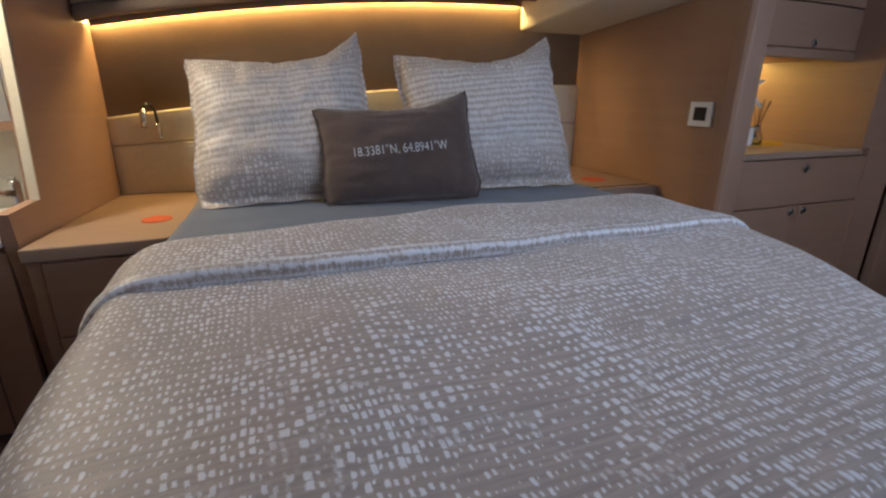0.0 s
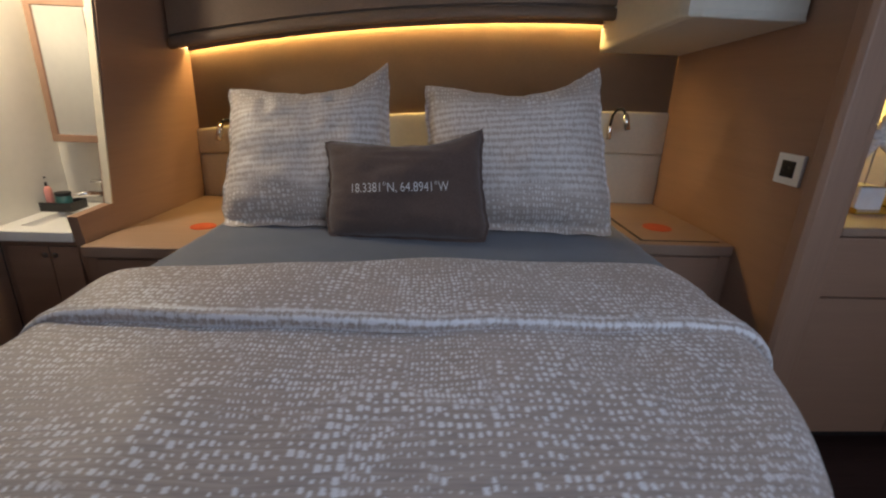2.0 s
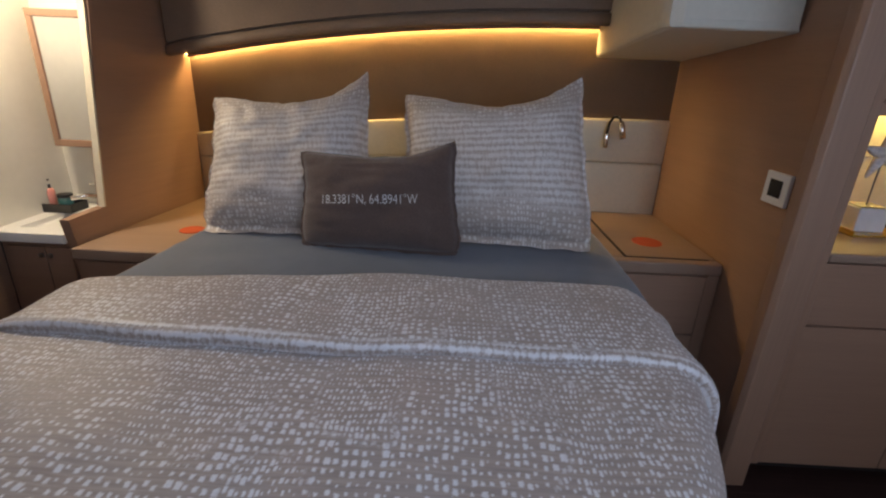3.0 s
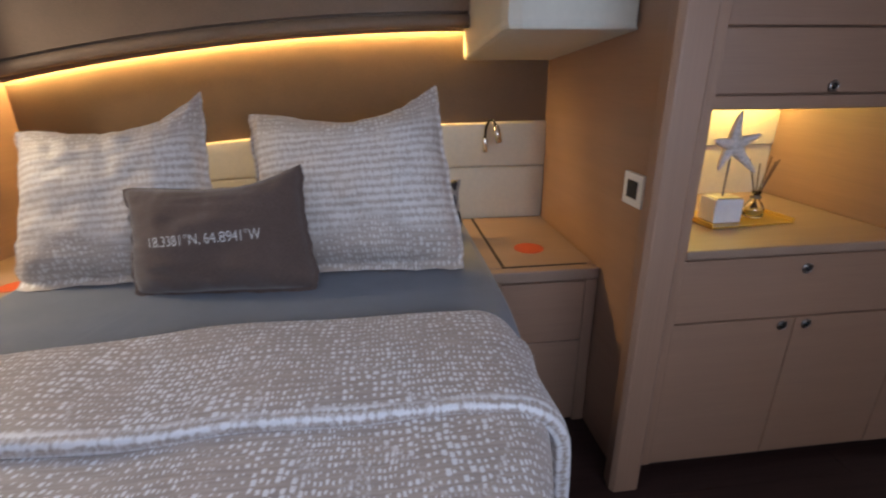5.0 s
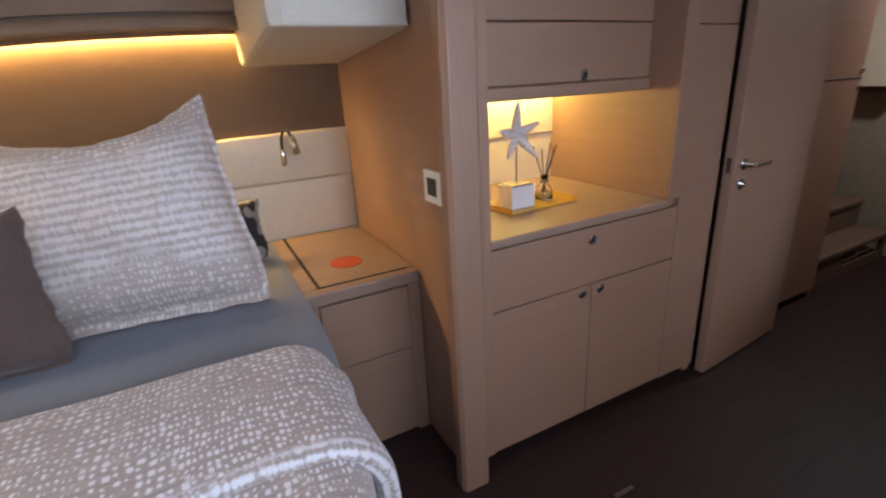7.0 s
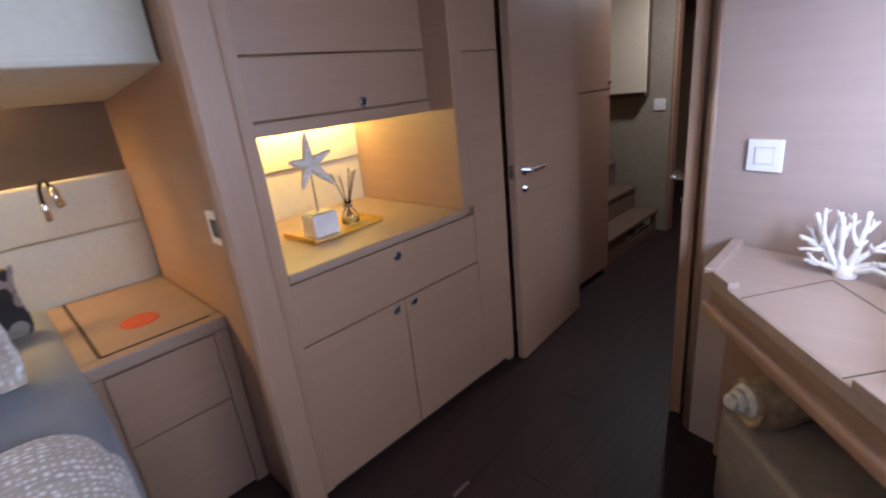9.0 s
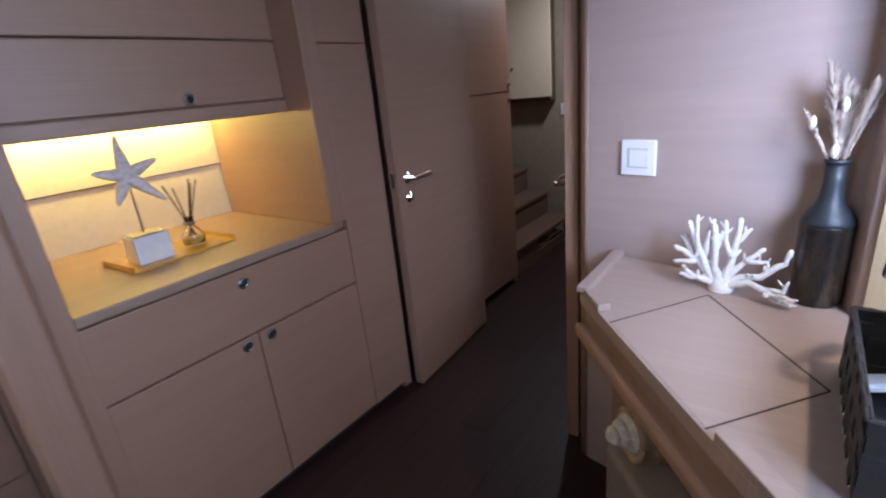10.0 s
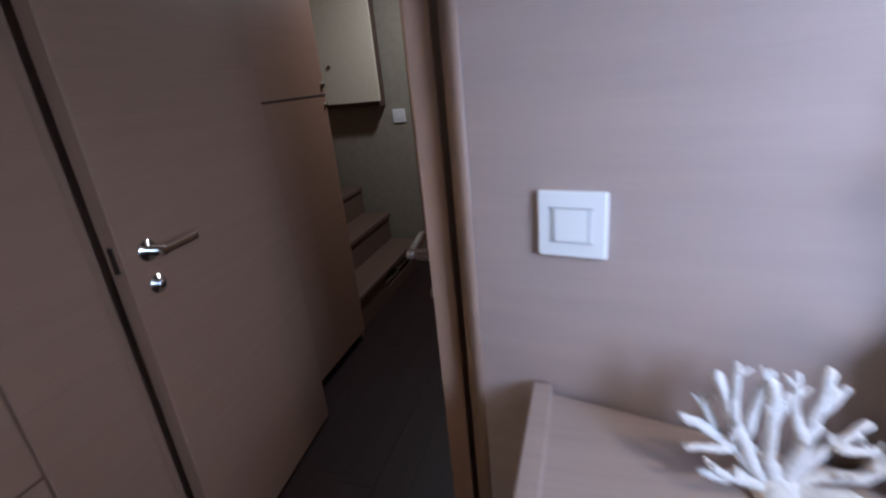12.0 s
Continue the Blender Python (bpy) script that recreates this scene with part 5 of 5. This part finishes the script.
def woven(a, b, hole):
    """One side of the basket from a to b: upright and level straps over and under one another."""
    a, b = Vector(a), Vector(b)
    ln = (b - a).length
    m = Matrix.Translation((a.x, a.y, BZ0)) @ Matrix.Rotation(math.atan2((b - a).y, (b - a).x), 4, "Z")
    h = BZ1 - BZ0
    bms = []
    cols = max(3, round(ln / 0.024))
    for i in range(cols):
        x0 = ln * i / cols
        o = 0.0012 if i % 2 else -0.0012
        hit_hole = hole and abs((i + 0.5) / cols - 0.5) < 0.17
        bms.append(block(x0 + 0.0003, x0 + ln / cols - 0.0003, o - 0.0012, o + 0.0012, 0.002, h * (0.50 if hit_hole else 0.97), 0.0004, 1, m))
    for j in range(5):
        z0 = h * j / 5 + 0.002
        for i in range(cols):
            hit_hole = hole and abs((i + 0.5) / cols - 0.5) < 0.17 and j == 3
            if hit_hole:
                continue
            o = 0.0017 if (i + j) % 2 else -0.0017
            bms.append(block(ln * i / cols - 0.001, ln * (i + 1) / cols + 0.001, o - 0.001, o + 0.001, z0, z0 + h / 5 - 0.0008, 0.0004, 1, m))
    bms.append(block(-0.003, ln + 0.003, -0.004, 0.004, h * 0.95, h, 0.0015, 2, m))
    return join(*bms)


for a, b, hole in (((BX0, BY0), (BX1, BY0), False), ((BX1, BY0), (BX1, BY1), True), ((BX1, BY1), (BX0, BY1), False), ((BX0, BY1), (BX0, BY0), True)):
    part("woven_side", woven(a, b, hole), black_strap, bk)
rm_m = Matrix.Translation((0.655, -2.535, 0.762)) @ pose(0, 0, 0, 0, 24, 78)
rc = thing("remote_control", (0.655, -2.535, 0.75), "slim white remote control lying in the basket", "remote")
part("body", block(-0.07, 0.07, -0.02, 0.02, -0.006, 0.006, 0.004, 3, m=rm_m), white_plastic, rc)
for i in range(5):
    for j in range(2):
        part("button", lathe([(0, 0), (0.0042, 0), (0.004, 0.002), (0, 0.0022)], sides=10, m=rm_m @ Matrix.Translation((-0.05 + 0.014 * i, -0.009 + 0.018 * j, 0.006))), black_plastic if i else (orange if j else teal), rc)

sb = thing("seashell", (0.50, -2.53, 0.725), "small orange ridged seashell in the woven basket", "seashell")
sbm = Matrix.Translation((0.47, -2.53, 0.752)) @ Vector((0.9, -0.3, 0.05)).to_track_quat("Z", "Y").to_matrix().to_4x4()
part("shell_body", lathe([(0, 0)] + [(0.008 + 0.024 * math.sin(math.pi * min(1, j / 22)) ** 0.8 * (1 - 0.35 * j / 27) + 0.003 * abs(math.sin(j * 0.9)), 0.004 * j) for j in range(1, 24)] + [(0, 0.098)], sides=24, m=sbm), plain("orange_shell", (0.55, 0.26, 0.08), 0.5, vary=0.45, scale=60.0, relief=0.003), sb, smooth=True)
rl = thing("reading_lamp", (0.64, -2.58, 0.72), "chrome flexible reading lamp beside the window", "lamp", "reading lamps")
part("wall_plate", block(0.60, 0.66, -2.62, -2.548, 0.7205, 1.02, 0.004), white_top, rl, "white mounting block")
part("base", lathe([(0, 0), (0.015, 0), (0.016, 0.003), (0.016, 0.058), (0.014, 0.064), (0, 0.064)], (0.648, -2.531, 0.885), 20), chrome, rl, smooth=True)
part("neck", tube([(0.648, -2.531, 0.947), (0.645, -2.528, 1.0), (0.640, -2.518, 1.045), (0.650, -2.506, 1.052), (0.676, -2.503, 1.02), (0.722, -2.507, 0.950)], 0.0065, 10), steel, rl, smooth=True)
part("head", tube([(0.718, -2.507, 0.956), (0.733, -2.508, 0.932), (0.771, -2.510, 0.876)], [0.0085, 0.0125, 0.013], 20), chrome, rl, "polished lamp head", True)
part("lens", tube([(0.7712, -2.510, 0.8758), (0.772, -2.510, 0.8746)], [0.0105, 0.0095], 16), screen_dark, rl)

# ---- washroom ----
space(-0.15, -0.03, -0.08)
vn = thing("vanity", (-2.46, -0.45, 0), "small oak washroom cabinet with a white basin top", "vanity")
part("body", block(-2.63, WX - 0.095, -0.63, -0.223, 0.081, 0.712, 0.002), oak, vn)
part("door", block(-2.60, -2.452, -0.645, -0.631, 0.05, 0.69, 0.002), oak, vn)
part("door", block(-2.448, WX - 0.095, -0.645, -0.631, 0.05, 0.69, 0.002), oak, vn)
for x in (-2.468, -2.432):
    part("knob", lathe([(0, 0), (0.010, 0), (0.010, 0.004), (0.006, 0.006), (0, 0.006)], sides=16, m=Matrix.Translation((x, -0.645, 0.655)) @ pose(0, 0, 0, 90, 0, 0)), steel, vn)
tp = part("counter", block(-2.637, WX - 0.095, -0.665, -0.222, 0.7125, 0.752, 0.004), white_top, vn)
cut(tp, block(-2.57, -2.33, -0.60, -0.37, 0.728, 0.80, 0.01, 3))
space(-0.22, -0.03, -0.08)
fc = thing("tap", (-2.335, -0.33, 0.752), "chrome single-lever basin tap", "tap")
part("body", lathe([(0, 0), (0.020, 0), (0.021, 0.004), (0.018, 0.010), (0.018, 0.105), (0.014, 0.112), (0, 0.113)], (-2.335, -0.33, 0.7522), 20), chrome, fc, smooth=True)
part("spout", tube([(-2.335, -0.345, 0.822), (-2.375, -0.39, 0.832), (-2.41, -0.43, 0.828)], [0.012, 0.011, 0.010], 12), chrome, fc, smooth=True)
part("lever", block(-2.395, -2.325, -0.336, -0.322, 0.866, 0.876, 0.003, m=Matrix.Identity(4)), chrome, fc)
space(-0.24, -0.03, -0.08)
ba = thing("amenity_tray", (-2.50, -0.36, 0.752), "black rectangular tray for toiletries by the basin", "tray")
part("tray", join(block(-2.585, -2.425, -0.40, -0.30, 0.7525, 0.757, 0), block(-2.585, -2.425, -0.40, -0.396, 0.757, 0.79, 0.001), block(-2.585, -2.425, -0.304, -0.30, 0.757, 0.79, 0.001),
                  block(-2.585, -2.581, -0.396, -0.304, 0.757, 0.79, 0.001), block(-2.429, -2.425, -0.396, -0.304, 0.757, 0.79, 0.001)), black_plastic, ba)
bo = thing("soap_bottle", (-2.555, -0.34, 0.757), "pink pump soap bottle with a black top", "bottle")
part("bottle", lathe([(0, 0), (0.019, 0), (0.020, 0.003), (0.020, 0.075), (0.012, 0.088), (0, 0.089)], (-2.555, -0.34, 0.7575), 20), pink, bo, smooth=True)
part("pump", join(lathe([(0, 0.089), (0.009, 0.089), (0.009, 0.104), (0.004, 0.106), (0.004, 0.122), (0, 0.122)], (-2.555, -0.34, 0.7575), 12), block(-2.585, -2.548, -0.345, -0.335, 0.878, 0.886, 0.002)), black_plastic, bo)
ja = thing("jar", (-2.49, -0.335, 0.757), "dark teal lidded jar in the tray", "jar")
part("jar", lathe([(0, 0), (0.027, 0), (0.028, 0.003), (0.028, 0.05), (0, 0.051)], (-2.492, -0.337, 0.7575), 22), teal, ja, smooth=True)
part("lid", lathe([(0, 0.0512), (0.029, 0.0512), (0.029, 0.064), (0, 0.066)], (-2.492, -0.337, 0.7575), 22), black_plastic, ja)
space(-0.11, -0.03, -0.08)
mc = thing("mirror_cabinet", (-2.45, -0.27, 1.03), "oak framed two-door mirror cabinet over the basin", "mirror cabinet")
part("body", block(-2.615, WX - 0.095, -0.318, -0.222, 1.03, 1.56, 0.002), oak, mc)
part("frame", join(block(-2.615, WX - 0.095, -0.334, -0.3185, 1.03, 1.058, 0.002), block(-2.615, WX - 0.095, -0.334, -0.3185, 1.532, 1.56, 0.002), block(-2.615, -2.59, -0.334, -0.3185, 1.058, 1.532, 0.002)), oak_up, mc)
part("mirror_door", block(-2.589, -2.405, -0.328, -0.3185, 1.0585, 1.5315, 0.001), mirror_mat, mc)
part("mirror_door", block(-2.402, WX - 0.095, -0.328, -0.3185, 1.0585, 1.5315, 0.001), mirror_mat, mc)
space(0, 0, 0)
# the passage fitting is an unseen addition, placed at the passage fill lamp
for x, y, z, lab in ((0.56, -2.72, CEIL, "small round downlight over the desk"), (-2.62, -0.65, 1.771, "small round downlight in the washroom ceiling"), (2.85, -1.25, CEIL, "small round downlight added out of view in the passage ceiling")):
    t = thing("downlight", (x, y, z), lab, "downlight", "downlights")
    part("ring", lathe([(0.030, 0), (0.040, 0), (0.042, -0.004), (0.030, -0.006)][::-1], (x, y, z), 28), chrome, t, smooth=True)
    part("lens", lathe([(0, -0.003), (0.0295, -0.003), (0.0295, -0.001), (0, -0.001)], (x, y, z), 24), lamp_lens, t)

# small metal strip on the floor boards
space(0, 0.07, 0)
fl2 = thing("floor_catch", (0.40, -1.395, 0.0), "short steel lifting strip in the floor", "floor catch")
part("strip", block(0.36, 0.44, -1.402, -1.388, 0.0002, 0.003, 0.001), steel, fl2)

space(0, 0, 0)
# floor boards
rnd = random.Random(2)
W = 0.118
boards = 0
for i in range(28):
    y0 = -2.98 + W * i
    x = -3.0 - rnd.uniform(0, 0.8)
    while x < 5.7:
        ln = rnd.uniform(1.3, 2.2)
        a, b = max(x, -3.0), min(x + ln, 5.75)
        if b - a > 0.05 and y0 + W < 0.34:
            me_bm = block(a + 0.001, b - 0.001, y0 + 0.0003, y0 + W - 0.0003, -0.0038, 0.0, 0.0)
            part("plank", me_bm, dark_floor, floor)
        x += ln
